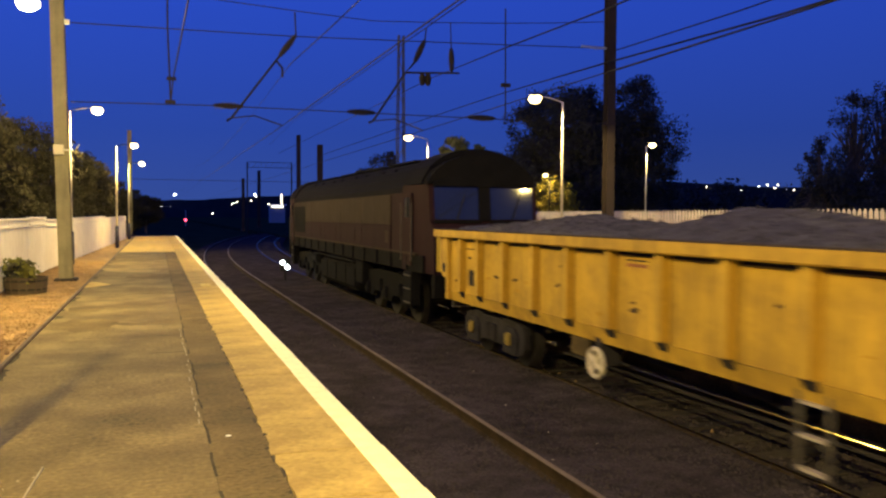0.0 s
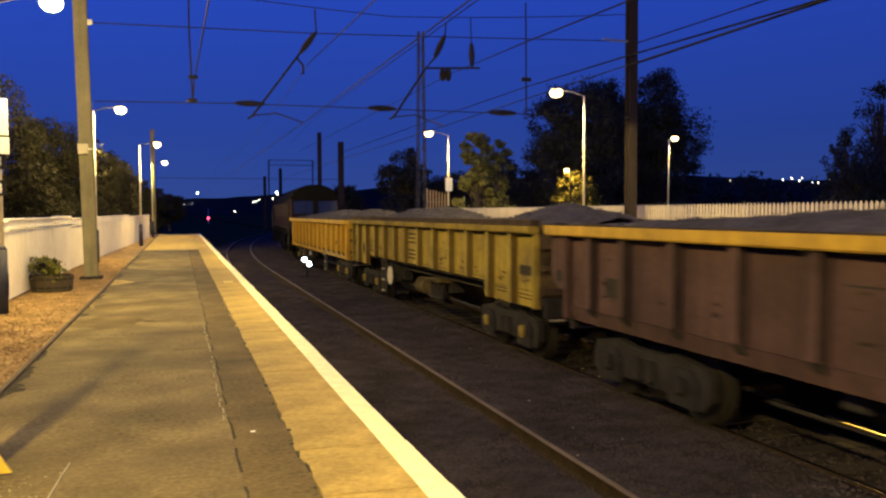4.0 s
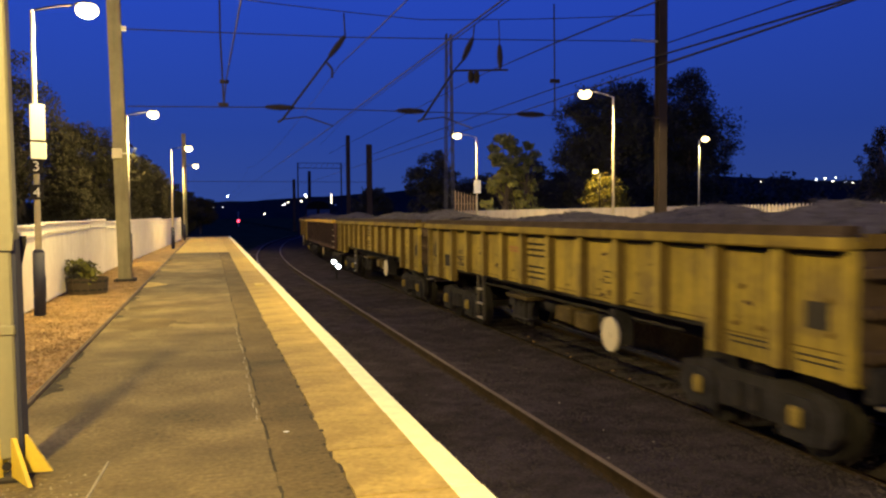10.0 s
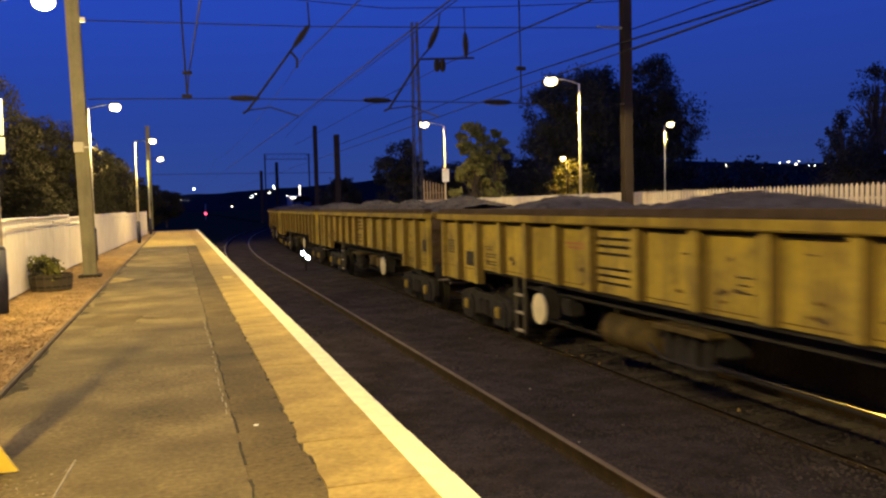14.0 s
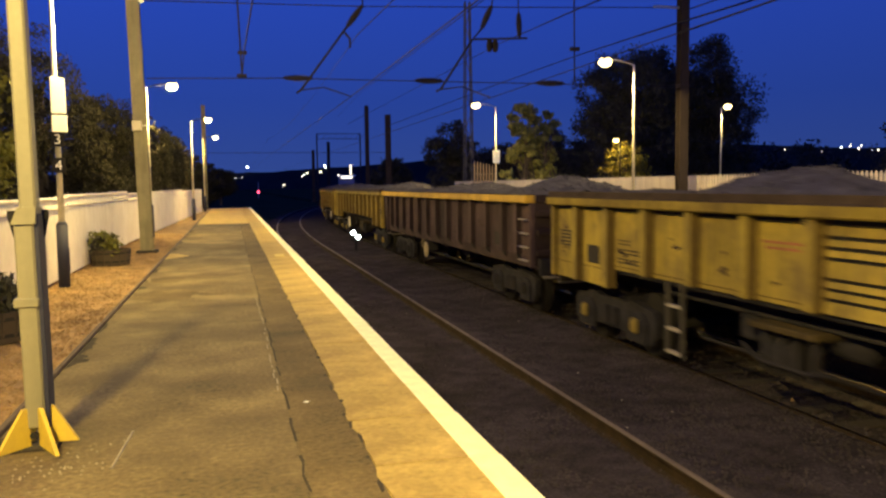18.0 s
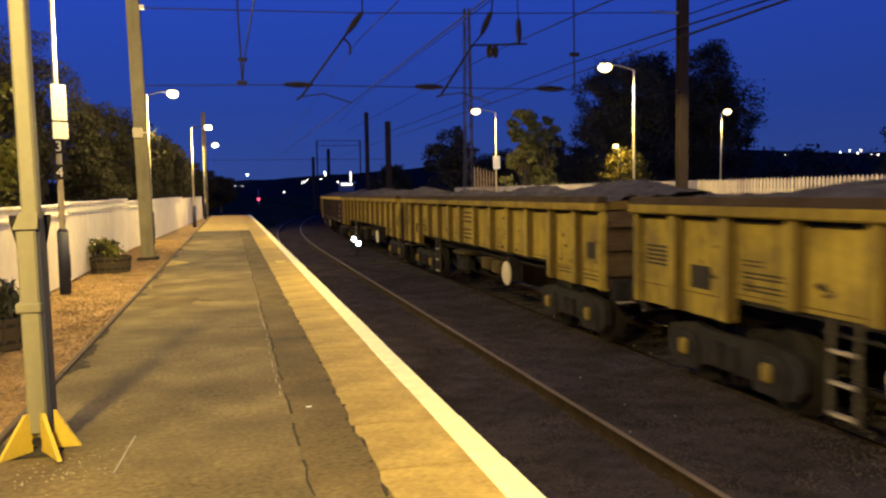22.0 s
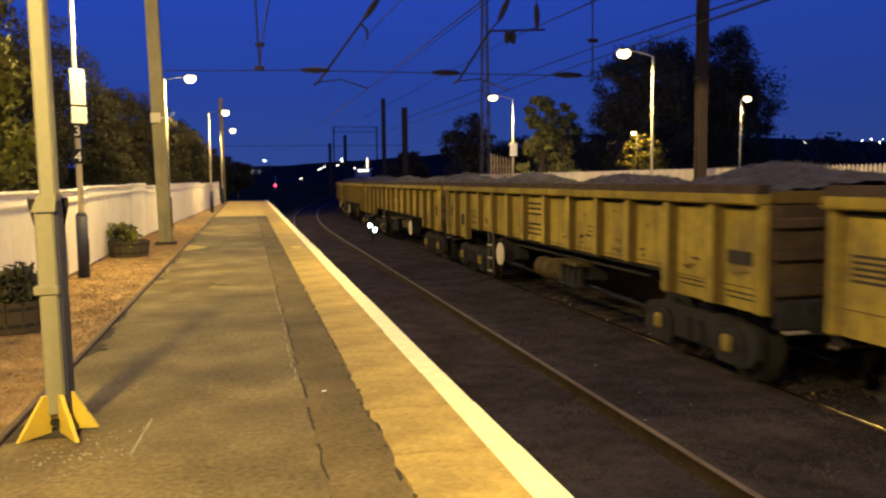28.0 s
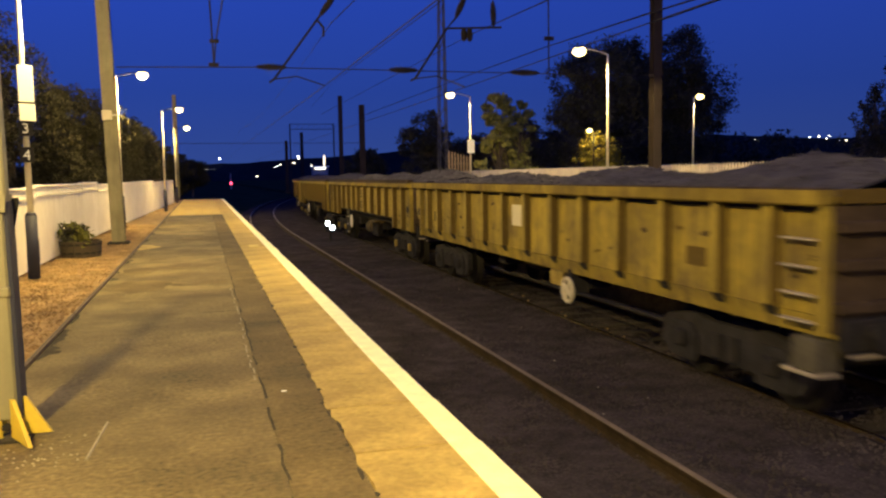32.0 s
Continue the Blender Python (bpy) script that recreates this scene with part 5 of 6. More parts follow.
def bogie(parent, y, cover):
    b = part("bogie", boxed(-0.9, 0.9, -0.22, 0.22, 0.50, 0.80, bevel=0.03), M_BOGIE, parent, "grimy two-axle bogie", at=(0, y, 0))
    for s in (-1, 1):
        shared("side_frame", FRAME_ME, b, (s * 1.02, 0, 0))
        for d in (-0.84, 0.84):
            shared("horn_guide", GUIDE_ME, b, (s * 1.095, d, 0))
            shared("axlebox_cover", cover, b, (s * 1.15, d, 0.465))
            shared("brake_block", BRAKE_ME, b, (s * 0.78, d * 0.42, 0.44))
        for d in (-0.14, 0.14):
            shared("spring", SPRING_ME, b, (s * 1.10, d, 0.50))
    for d in (-0.84, 0.84):
        shared("wheelset", WHEEL_ME, b, (0, d, WHEEL_R))


def heap(seed, crests):
    """Crushed stone dumped in a row of broad cones along the wagon."""
    rng = random.Random(seed)
    mounds = [(-u, h, rng.uniform(1.8, 2.4), rng.uniform(-0.15, 0.15)) for u, h in crests]
    mounds.append((-rng.uniform(0.8, 2.0), rng.uniform(0.05, 0.14), 1.3, 0.0))
    bm = bmesh.new()
    nx, ny = 24, 150
    gv = []
    for j in range(ny + 1):
        y = -0.16 - (WL - 0.32) * j / ny
        row = []
        for i in range(nx + 1):
            x = -1.22 + 2.44 * i / nx
            z = 0.0
            for my, hh, ww, mx in mounds:
                d = math.sqrt(((y - my) / ww) ** 2 + ((x - mx) / 1.25) ** 2 + 0.02)
                z = max(z, hh * (1 - d))
            z += 0.11 + 0.07 * noise.noise(Vector((x * 1.5, y * 1.2, seed))) + 0.04 * noise.noise(Vector((x * 5, y * 5, seed)))
            z += 0.035 * abs(noise.noise(Vector((x * 9, y * 9, seed)))) + 0.03 * noise.noise(Vector((x * 23, y * 23, seed)))
            e = min(1.0, (1.22 - abs(x)) / 0.3)
            row.append(bm.verts.new((x, y, 2.19 + z * (0.3 + 0.7 * e))))
        gv.append(row)
    for a, b in zip(gv, gv[1:]):
        for i in range(nx):
            bm.faces.new((a[i], b[i], b[i + 1], a[i + 1]))
    tops = [v.co.copy() for row in gv for v in row]
    verts, faces = [], []
    corner = ((1, 0, 0), (-1, 0, 0), (0, 1, 0), (0, -1, 0), (0, 0, 1), (0, 0, -1))
    tri = ((0, 2, 4), (2, 1, 4), (1, 3, 4), (3, 0, 4), (2, 0, 5), (1, 2, 5), (3, 1, 5), (0, 3, 5))
    for c in rng.sample(tops, 1500):
        s, k = rng.uniform(0.014, 0.038), len(verts)
        dx, dy = rng.uniform(-0.05, 0.05), rng.uniform(-0.05, 0.05)
        if abs(c.x + dx) > 1.18 or not -WL + 0.15 < c.y + dy < -0.15:
            continue
        verts += [(c.x + dx + a * s * rng.uniform(0.6, 1.3), c.y + dy + b * s * rng.uniform(0.6, 1.3), c.z + 0.3 * s + d * s * rng.uniform(0.5, 1.0)) for a, b, d in corner]
        faces += [tuple(k + q for q in f) for f in tri]
    return mesh_of("aggregate_load", bm, M_LOAD, smooth=False), raw("gravel", verts, faces, M_LOAD)


def marks(parent, rows, x=-1.276):
    """Unreadable stencilled writing as bars: (u0, u1, z0, z1, material)."""
    for u0, u1, z0, z1, m in rows:
        part("text_bar", boxed(x, x + 0.004, -u1, -u0, z0, z1), m, parent)


def scuffs(parent, rng, ribs, paint, n):
    """Short scrapes and rust smudges where loading gear has struck the side sheets."""
    for _ in range(n):
        i = rng.randrange(len(ribs) - 1)
        u0, u1 = ribs[i] + 0.16, ribs[i + 1] - 0.16
        if u1 - u0 < 0.3 or 6.4 < u0 < 7.6:
            continue
        u, z = rng.uniform(u0 + 0.1, u1 - 0.1), rng.uniform(1.28, 1.95) if rng.random() < 0.4 else rng.uniform(1.30, 1.55)
        ln, tilt, w = rng.uniform(0.06, min(0.26, u1 - u0 - 0.05)), rng.uniform(-0.12, 0.22), rng.uniform(0.015, 0.065)
        bm, k = bmesh.new(), 9
        up = [(-1.2725, -u - ln * (q / k - 0.5), z + ln * tilt * (q / k - 0.5) + w * rng.uniform(0.2, 1.0) * math.sin(math.pi * (q + 0.3) / (k + 0.6))) for q in range(k + 1)]
        dn = [(-1.2725, -u - ln * (q / k - 0.5), z + ln * tilt * (q / k - 0.5) - w * rng.uniform(0.2, 0.8) * math.sin(math.pi * (q + 0.3) / (k + 0.6))) for q in range(k, -1, -1)]
        bm.faces.new([bm.verts.new(p) for p in up + dn])
        part("scuff", bm, SHADE_GRIME_OF[paint.name] if rng.random() < 0.35 else M_ENDWALL, parent)


SHADE_GRIME_OF = {M_YEL.name: M_SHADE_GRIME, M_ORA.name: M_SHADE_GRIME_O, M_BRN.name: M_SHADE_GRIME_B, M_BRN2.name: M_SHADE_GRIME_B}


def shaded_flanks(ob):
    """The faces of a rib that look along the train carry a second, darker material: painted shade."""
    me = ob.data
    me.materials.append(SHADE_GRIME_OF[me.materials[0].name])
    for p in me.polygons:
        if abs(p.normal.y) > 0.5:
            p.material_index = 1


def weathered_top(ob):
    """Rust and stone dust on the upper face of a rail."""
    ob.data.materials.append(M_RIMTOP)
    for p in ob.data.polygons:
        if p.normal.z > 0.3:
            p.material_index = 1


BROWNS = (M_BRN, M_BRN2)


def draw_in_ends(root, by=0.09):
    """The end bays are a little shorter than the rest of the rib spacing gives."""
    for o in root.children:
        if o.name.startswith("bogie"):
            continue
        for v in o.data.vertices:
            u = -(o.location.y + v.co.y)
            if u < 0.30:
                v.co.y -= by
            elif u > WL - 0.30:
                v.co.y += by
        for c in o.children:
            if -o.location.y - c.data.vertices[0].co.y > WL - 0.6:
                c.location.y += by


def wagon(kind, paint, label, disc, seed):
    ribs = RIBS_A if kind == "a" else RIBS_B
    root = thing("aggregate_wagon", label, "wagon", group="wagons of the train")

    def low(u0, u1):
        if kind == "a":
            return 1.13
        return 0.95 if u1 <= 2.3 or u0 >= 12.3 else 1.24

    cells = list(zip(ribs, ribs[1:]))
    for i, (u0, u1) in enumerate(cells):
        a, b = u0 + 0.004, u1 - 0.004
        if kind == "b" and i == 6:
            # dark sheet paints the shade in the gaps between slats
            part("side_panel", boxed(-1.245, -1.225, -b, -a, 1.24, RIM), M_UNDER, root, "dark sheet painting the shade behind louvres")
            for z0, z1 in ((1.25, 1.365), (1.405, 1.462), (1.50, 1.557), (1.595, 1.752), (1.792, 1.852), (1.892, 1.952), (1.992, RIM - 0.055)):
                sl = extrude_outline([(-1.292, z0), (-1.25, z0 + 0.012), (-1.25, z1 - 0.004), (-1.278, z1)], 1, -b, -a)
                part("louvre_slat", sl, paint, root)
            continue
        part("side_panel", boxed(-1.27, -1.235, -b, -a, low(u0, u1), RIM - 0.055), paint, root)
        # dark sheet behind the gap: shade below the rim put into colour
        part("slot", boxed(-1.225, -1.20, -b, -a, RIM - 0.10, RIM), M_UNDER, root, "dark sheet painting the shade under the rim")
        if kind == "a":
            sk = extrude_outline([(-1.285, 1.125), (-1.24, 1.125), (-1.19, 0.93), (-1.235, 0.93)], 1, -b, -a)
            part("lower_skirt", sk, paint, root)
    for u in ribs[1:-1]:
        if kind == "a":
            rb = extrude_outline([(-u - 0.10, -1.25), (-u - 0.07, -1.38), (-u + 0.07, -1.38), (-u + 0.10, -1.25)], 2, 1.16, RIM)
            # outline is in (x, y): swap to the side of the wagon
            for v in rb.verts:
                v.co = (v.co.y, v.co.x, v.co.z)
            bmesh.ops.recalc_face_normals(rb, faces=rb.faces)
            shaded_flanks(part("rib", rb, paint, root))
            part("rib_foot", extrude_outline([(-1.30, 1.17), (-1.365, 1.17), (-1.29, 1.05), (-1.27, 1.05)], 1, -u - 0.07, -u + 0.07), M_MARK, root, "dark rib foot")
        else:
            z0 = 0.97 if u < 2.25 or u > 12.3 else 1.25
            rb = extrude_outline([(-u - 0.115, -1.25), (-u - 0.075, -1.385), (-u + 0.075, -1.385), (-u + 0.115, -1.25)], 2, z0, RIM)
            for v in rb.verts:
                v.co = (v.co.y, v.co.x, v.co.z)
            bmesh.ops.recalc_face_normals(rb, faces=rb.faces)
            shaded_flanks(part("rib", rb, paint, root))
    for u, w in ((0.05, 0.10), (WL - 0.05, 0.10)):
        part("corner_post", boxed(-1.36, -1.262, -u - w / 2, -u + w / 2, 0.95, RIM, bevel=0.015), paint, root)
    lip = 0.14 if kind == "b" else 0.165
    weathered_top(part("top_rail", boxed(-1.45, -1.24, -WL, 0.0, RIM, RIM + lip, bevel=0.02), M_ORA if paint in BROWNS + (M_ORA,) else M_RIM, root, "bright yellow top rail" if paint in BROWNS else "worn top rail"))
    if kind == "b":
        part("rail_lip", extrude_outline([(-1.425, RIM + lip + 0.002), (-1.25, RIM + lip + 0.002), (-1.25, TOP), (-1.40, TOP)], 1, -WL, 0.0), M_RIMTOP, root, "rust-stained lip of the top rail")
    weathered_top(part("top_rail", boxed(1.24, 1.42, -WL, 0.0, RIM, RIM + 0.165, bevel=0.03), M_ORA if paint in BROWNS + (M_ORA,) else M_RIM, root, "bright yellow top rail" if paint in BROWNS else "worn top rail"))
    part("far_side", boxed(1.265, 1.33, -WL, 0.0, 1.0, RIM), paint, root)
    part("sole_bar", boxed(-1.22, -1.14, -WL + 0.05, -0.05, 0.93 if kind == "a" else 1.18, 1.12 if kind == "a" else 1.30), M_UNDER, root, "dark sole bar")
    part("underframe", boxed(-0.55, 0.55, -WL + 0.3, -0.3, 0.86, 1.16, bevel=0.02), M_UNDER, root, "dark centre sill")
    part("floor", boxed(-1.262, 1.262, -WL + 0.05, -0.05, 1.30, 1.35), M_INNER, root)
    # ends
    for u in (0.0, WL - 0.04):
        e = part("end_wall", boxed(-1.262, 1.262, -u - 0.04, -u, 0.98, RIM), M_SHADE_GRIME_B if paint in BROWNS else M_SHADE_GRIME_O if paint is M_ORA else M_ENDWALL, root, "darker end sheet")
        out = 1 if u == 0 else -1
        yy = 0.001 if u == 0 else -WL - 0.001
        for z in (1.16, 1.55, 1.90):
            part("end_rib", boxed(-1.24, 1.24, min(yy, yy + out * 0.09), max(yy, yy + out * 0.09), z, z + 0.11, bevel=0.015), M_SHADE_GRIME_B if paint in BROWNS else M_SHADE_GRIME if paint is M_ORA else M_ENDWALL, root)
        part("end_rail", boxed(-1.24, 1.24, min(yy, yy + out * 0.04), max(yy, yy + out * 0.04), RIM + 0.02, RIM + 0.15), M_SHADE_GRIME_B if paint in BROWNS else SHADE_GRIME_OF[paint.name], root)
        part("headstock", boxed(-1.2, 1.2, min(yy, yy + out * 0.10), max(yy, yy + out * 0.10), 0.80, 1.12, bevel=0.02), M_UNDER, root, "dark buffer beam")
        for s in (-0.86, 0.86):
            bf = part("buffer", rod(rodded((s, yy, 0.98), (s, yy + out * 0.32, 0.98), 0.08, seg=10), (s, yy + out * 0.32, 0.98), (s, yy + out * 0.36, 0.98), 0.20, seg=16), M_UNDER, root, "round buffer")
        part("coupler", boxed(-0.10, 0.10, min(yy, yy + out * 0.46), max(yy, yy + out * 0.46), 0.78, 0.98, bevel=0.03), M_UNDER, root)
        part("brake_hose", rodded((0.35, yy + out * 0.1, 0.85), (0.30, yy + out * 0.28, 0.45), 0.03, seg=6), M_BLACK, root)
        part("grab_handle", rodded((-1.15, yy + out * 0.14, 0.78), (-0.70, yy + out * 0.14, 0.78), 0.018, seg=6), M_RUNG, root, "pale grab handle")
    for y in (-1.87, -WL + 1.87):
        bogie(root, y, AXLEBOX_ME if kind == "b" or paint is M_ORA else DULLBOX_ME)
    # underframe gear
    if kind == "b" and disc < 7:
        part("air_tank", rodded((-0.80, -6.25, 0.66), (-0.80, -7.65, 0.66), 0.21, seg=16), M_TANK, root, "dull yellow air tank", smooth=True)
    else:
        part("air_tank", rodded((-0.72, -6.0, 0.84), (-0.72, -6.8, 0.84), 0.14, seg=14), M_BOGIE, root, "grimy air tank", smooth=True)
    if kind == "b":
        g0 = 7.95 if disc < 7 else 5.45
        part("support_beam", boxed(-1.22, -0.85, -g0 - 1.05, -g0, 0.92, 0.99, bevel=0.01), M_TANK, root, "dirty ochre support shelf")
        for u in (0.14, 0.42, 0.66, 0.92):
            part("hanger", boxed(-1.12, -1.04, -g0 - u - 0.05, -g0 - u + 0.05, 0.46, 0.918, bevel=0.008), M_BOGIE, root)
        part("valve_gear", boxed(-1.10, -0.80, -g0 - 0.62, -g0 - 0.20, 0.50, 0.80, bevel=0.04), M_BOGIE, root)
        part("cross_pipe", tube([(-1.15, -g0 - 1.2, 0.62), (-1.15, -g0 - 0.9, 0.56), (-1.15, -g0 - 0.1, 0.56), (-1.15, -g0 + 0.2, 0.70)], 0.022), M_UNDER, root)
        if disc > 7:
            part("equipment_box", boxed(-1.14, -0.80, -8.15, -7.60, 0.70, 0.97, bevel=0.03), M_TANK, root, "rust-stained ochre equipment box")
            part("equipment_box", boxed(-1.10, -0.80, -8.80, -8.25, 0.66, 0.94, bevel=0.03), M_TANK, root, "rust-stained ochre equipment box")
        for u0, u1 in zip(ribs, ribs[1:]):
            if not 6.5 < u0 < 7.7:
                zf = 1.205 if u1 <= 2.3 or u0 >= 12.3 else 1.285
                part("fold_line", boxed(-1.274, -1.268, -u1 + 0.12, -u0 - 0.12, zf, zf + 0.014), SHADE_GRIME_OF[paint.name], root)
    part("brake_cylinder", rodded((-0.70, -7.9, 0.78), (-0.70, -8.4, 0.78), 0.13, seg=12), M_UNDER, root, smooth=True)
    part("gear_box", boxed(-1.0, -0.75, -5.3, -5.0, 0.70, 0.98, bevel=0.02), M_UNDER, root)
    part("valve_box", boxed(-0.95, -0.6, -9.0, -8.7, 0.68, 0.95, bevel=0.02), M_BOGIE, root)
    part("brake_pipe", rodded((-0.98, -3.4, 1.02), (-0.98, -11.2, 1.02), 0.028, seg=6), M_UNDER, root)
    part("brake_rod", rodded((-0.60, -3.6, 0.42), (-0.60, -11.0, 0.42), 0.025, seg=6), M_UNDER, root)
    # access ladder
    lu = 3.76 if kind == "b" else 9.25
    if kind == "b" or paint is M_ORA:
        lad = part("step_ladder", boxed(-1.26, -1.21, -lu - 0.04, -lu, 0.28, 1.22, bevel=0.006), M_LADDER, root, "grey access ladder")
        part("stile", boxed(-1.26, -1.21, -lu - 0.40, -lu - 0.36, 0.28, 1.22, bevel=0.006), M_LADDER, lad)
        for z in (0.31, 0.61, 0.91):
            part("rung", boxed(-1.275, -1.20, -lu - 0.358, -lu - 0.042, z, z + 0.028), M_RUNG, lad, "pale worn rung")
    # hand brake wheel
    hz, hr = (0.79, 0.245) if kind == "b" else (0.66, 0.185)
    hw = bmesh.new()
    if kind == "b":
        rod(hw, (-1.29, -disc, hz), (-1.255, -disc, hz), hr, seg=28)
        rod(hw, (-1.31, -disc, hz), (-1.25, -disc, hz), 0.05, seg=10)
    else:
        for k in range(22):
            a, b = 2 * math.pi * k / 22, 2 * math.pi * (k + 1) / 22
            rod(hw, (-1.28, -disc + hr * math.cos(a), hz + hr * math.sin(a)), (-1.28, -disc + hr * math.cos(b), hz + hr * math.sin(b)), 0.03, seg=6)
        for k in range(4):
            a = k * math.pi / 2 + 0.5
            rod(hw, (-1.28, -disc, hz), (-1.28, -disc + hr * math.cos(a), hz + hr * math.sin(a)), 0.032, seg=6)
        rod(hw, (-1.30, -disc, hz), (-1.26, -disc, hz), 0.07, seg=12)
        # added dark disc gives the shaded gaps between the spokes
        part("backing_disc", rodded((-1.262, -disc, hz), (-1.252, -disc, hz), hr * 0.9, seg=22), M_TANK if paint is M_ORA else M_UNDER, root, "dark disc painting the shade between the spokes")
    part("hand_wheel", hw, M_HANDWHEEL if paint in BROWNS else M_DISC, root, "worn ochre hand brake wheel" if paint in BROWNS else "off-white hand brake wheel")
    part("brake_stand", boxed(-1.25, -0.95, -disc - 0.07, -disc + 0.07, 0.62, 1.14), M_UNDER, root)
    if kind == "a":
        part("brake_plate", boxed(-1.26, -1.22, -disc + 0.22, -disc + 0.72, 0.68, 0.92, bevel=0.01), M_AXBOX if paint is M_YEL else M_TANK, root)
    # end steps on the side of the first pattern
    if kind == "a" and paint is not M_ORA:
        for z in (1.06, 1.31, 1.57, 1.83):
            part("side_step", boxed(-1.40, -1.31, -14.40, -13.86, z, z + 0.018, bevel=0.005), M_RUNG, root, "pale step edge")
    if kind == "a" and paint is M_YEL:
        foot = part("foot_step", boxed(-1.37, -1.10, -14.46, -14.02, 0.60, 0.92, bevel=0.02), M_LADDER, root, "grey corner foot step")
        part("step_edge", boxed(-1.385, -1.12, -14.47, -14.01, 0.565, 0.597, bevel=0.005), M_RUNG, foot, "pale worn lower edge")
    if kind == "a":
        for sx in (-1, 1):
            part("end_bracket", extrude_outline([(0.002, 1.36), (0.22, 1.36), (0.36, 1.44), (0.44, 1.60), (0.46, RIM), (0.002, RIM)], 0, min(sx * 1.32, sx * 1.27), max(sx * 1.32, sx * 1.27)), paint, root, "painted end bracket plate")
            weathered_top(part("end_rim", boxed(min(sx * 1.45, sx * 1.24), max(sx * 1.45, sx * 1.24), 0.002, 0.48, RIM, RIM + lip, bevel=0.02), M_ORA if paint in BROWNS + (M_ORA,) else M_RIM, root))
        part("bracket_hole", rodded((-1.324, 0.20, 1.55), (-1.30, 0.20, 1.55), 0.10, seg=14), M_UNDER, root, "dark round opening in the bracket")
        weathered_top(part("end_beam", boxed(-1.236, 1.236, 0.36, 0.48, RIM + 0.01, RIM + lip - 0.01, bevel=0.02), M_ORA if paint in BROWNS + (M_ORA,) else M_RIM, root, "painted top beam of the sloping end"))
    scuffs(root, random.Random(40 + seed), ribs, paint, 40)
    # stencils
    if kind == "b":
        for k in range(5):
            marks(root, [(0.32, 0.86, 1.475 + 0.058 * k, 1.503 + 0.058 * k, M_MARK)])
        marks(root, [(1.40, 1.82, 1.27, 1.55, M_MARK), (2.44, 2.80, 1.67, 1.685, M_MARK), (2.44, 2.80, 1.62, 1.635, M_MARK), (2.44, 3.24, 1.535, 1.555, M_MARK), (2.44, 3.24, 1.485, 1.505, M_MARK), (2.44, 3.22, 1.40, 1.42, M_MARK), (2.44, 3.20, 1.35, 1.37, M_MARK),
                     (5.75, 6.4, 1.86, 1.89, M_MARKRED), (5.8, 6.35, 1.80, 1.83, M_MARKRED), (12.55, 13.3, 1.16, 1.18, M_MARK), (12.6, 13.3, 1.10, 1.12, M_MARK), (13.6, 14.2, 1.13, 1.15, M_MARK), (13.65, 14.2, 1.07, 1.09, M_MARK)])
        if disc < 7:
            marks(root, [(13.65, 14.15, 1.46, 1.62, M_MARK)])
        else:
            marks(root, [(13.75, 14.05, 1.40, 1.66, M_MARK)])
        marks(root, [(9.6, 9.85, 1.66, 1.68, M_MARK), (9.62, 9.8, 1.58, 1.60, M_MARK), (9.6, 9.86, 1.50, 1.52, M_MARK)])
    elif paint in BROWNS:
        marks(root, [(1.2, 1.6, 1.36, 1.62, M_MARK), (12.05, 12.55, 1.24, 1.52, M_MARK)] + ([(5.3, 5.9, 1.85, 1.87, M_MARK)] if disc > 7 else []))
    elif disc > 7:
        marks(root, [(6.45, 7.05, 1.55, 1.93, M_DISC), (1.2, 1.5, 1.38, 1.60, M_MARK), (12.1, 12.5, 1.40, 1.62, M_SHADE_GRIME)])
    else:
        marks(root, [(1.0, 1.5, 1.95, 1.97, M_MARK), (1.15, 1.6, 1.30, 1.58, M_MARK), (6.45, 6.9, 1.96, 2.0, M_MARKRED), (6.45, 6.9, 2.03, 2.05, M_MARK), (12.05, 12.6, 1.92, 1.97, M_MARKRED), (12.0, 12.4, 1.38, 1.54, M_MARK)])
    draw_in_ends(root)
    return root


W_NEW = wagon("a", M_ORA, "bright yellow open wagon heaped with crushed grey stone", 5.75, 1)
for o in W_NEW.children:   # rides low on its springs under its load
    if not o.name.startswith("bogie"):
        o.location += Vector((0, -0.07, -0.05))
W_B1 = wagon("b", M_YEL, "faded yellow open wagon with louvred bay heaped with stone", 4.80, 2)
W_BROWN = wagon("a", M_BRN, "red-brown open wagon with yellow top rail heaped with stone", 8.85, 3)
W_BROWN2 = wagon("a", M_BRN2, "dark brown open wagon with yellow top rail and stained sides", 5.75, 6)
W_B2 = wagon("b", M_YEL, "faded dirty yellow wagon with off-white hand wheel, heaped with stone", 9.82, 4)
W_LAST = wagon("a", M_YEL, "dirty yellow open wagon with side steps, heaped with stone", 8.85, 5)
FIRST = {"n": W_NEW, "1": W_B1, "r": W_BROWN, "d": W_BROWN2, "2": W_B2, "l": W_LAST}
CONSIST = "n1r2221d2212" + "11l"
WAGONS, LOADS = [], []
used = set()
# two crests of each load, from the front end: place and height; a third stands over the rear bogie
CRESTS = ((3.3, 0.26, 7.6, 0.36), (3.7, 0.33, 5.7, 0.38), (4.0, 0.22, 9.2, 0.26), (5.8, 0.32, 8.9, 0.28), (5.7, 0.25, 10.0, 0.33),
          (3.5, 0.40, 8.9, 0.32), (3.5, 0.30, 8.0, 0.28), (4.8, 0.22, 7.8, 0.28), (4.9, 0.42, 9.4, 0.30), (3.4, 0.23, 8.4, 0.28),
          (3.6, 0.29, 9.0, 0.38), (4.0, 0.30, 8.5, 0.26), (3.6, 0.31, 8.3, 0.23), (3.5, 0.30, 8.5, 0.30), (3.3, 0.25, 8.4, 0.31))
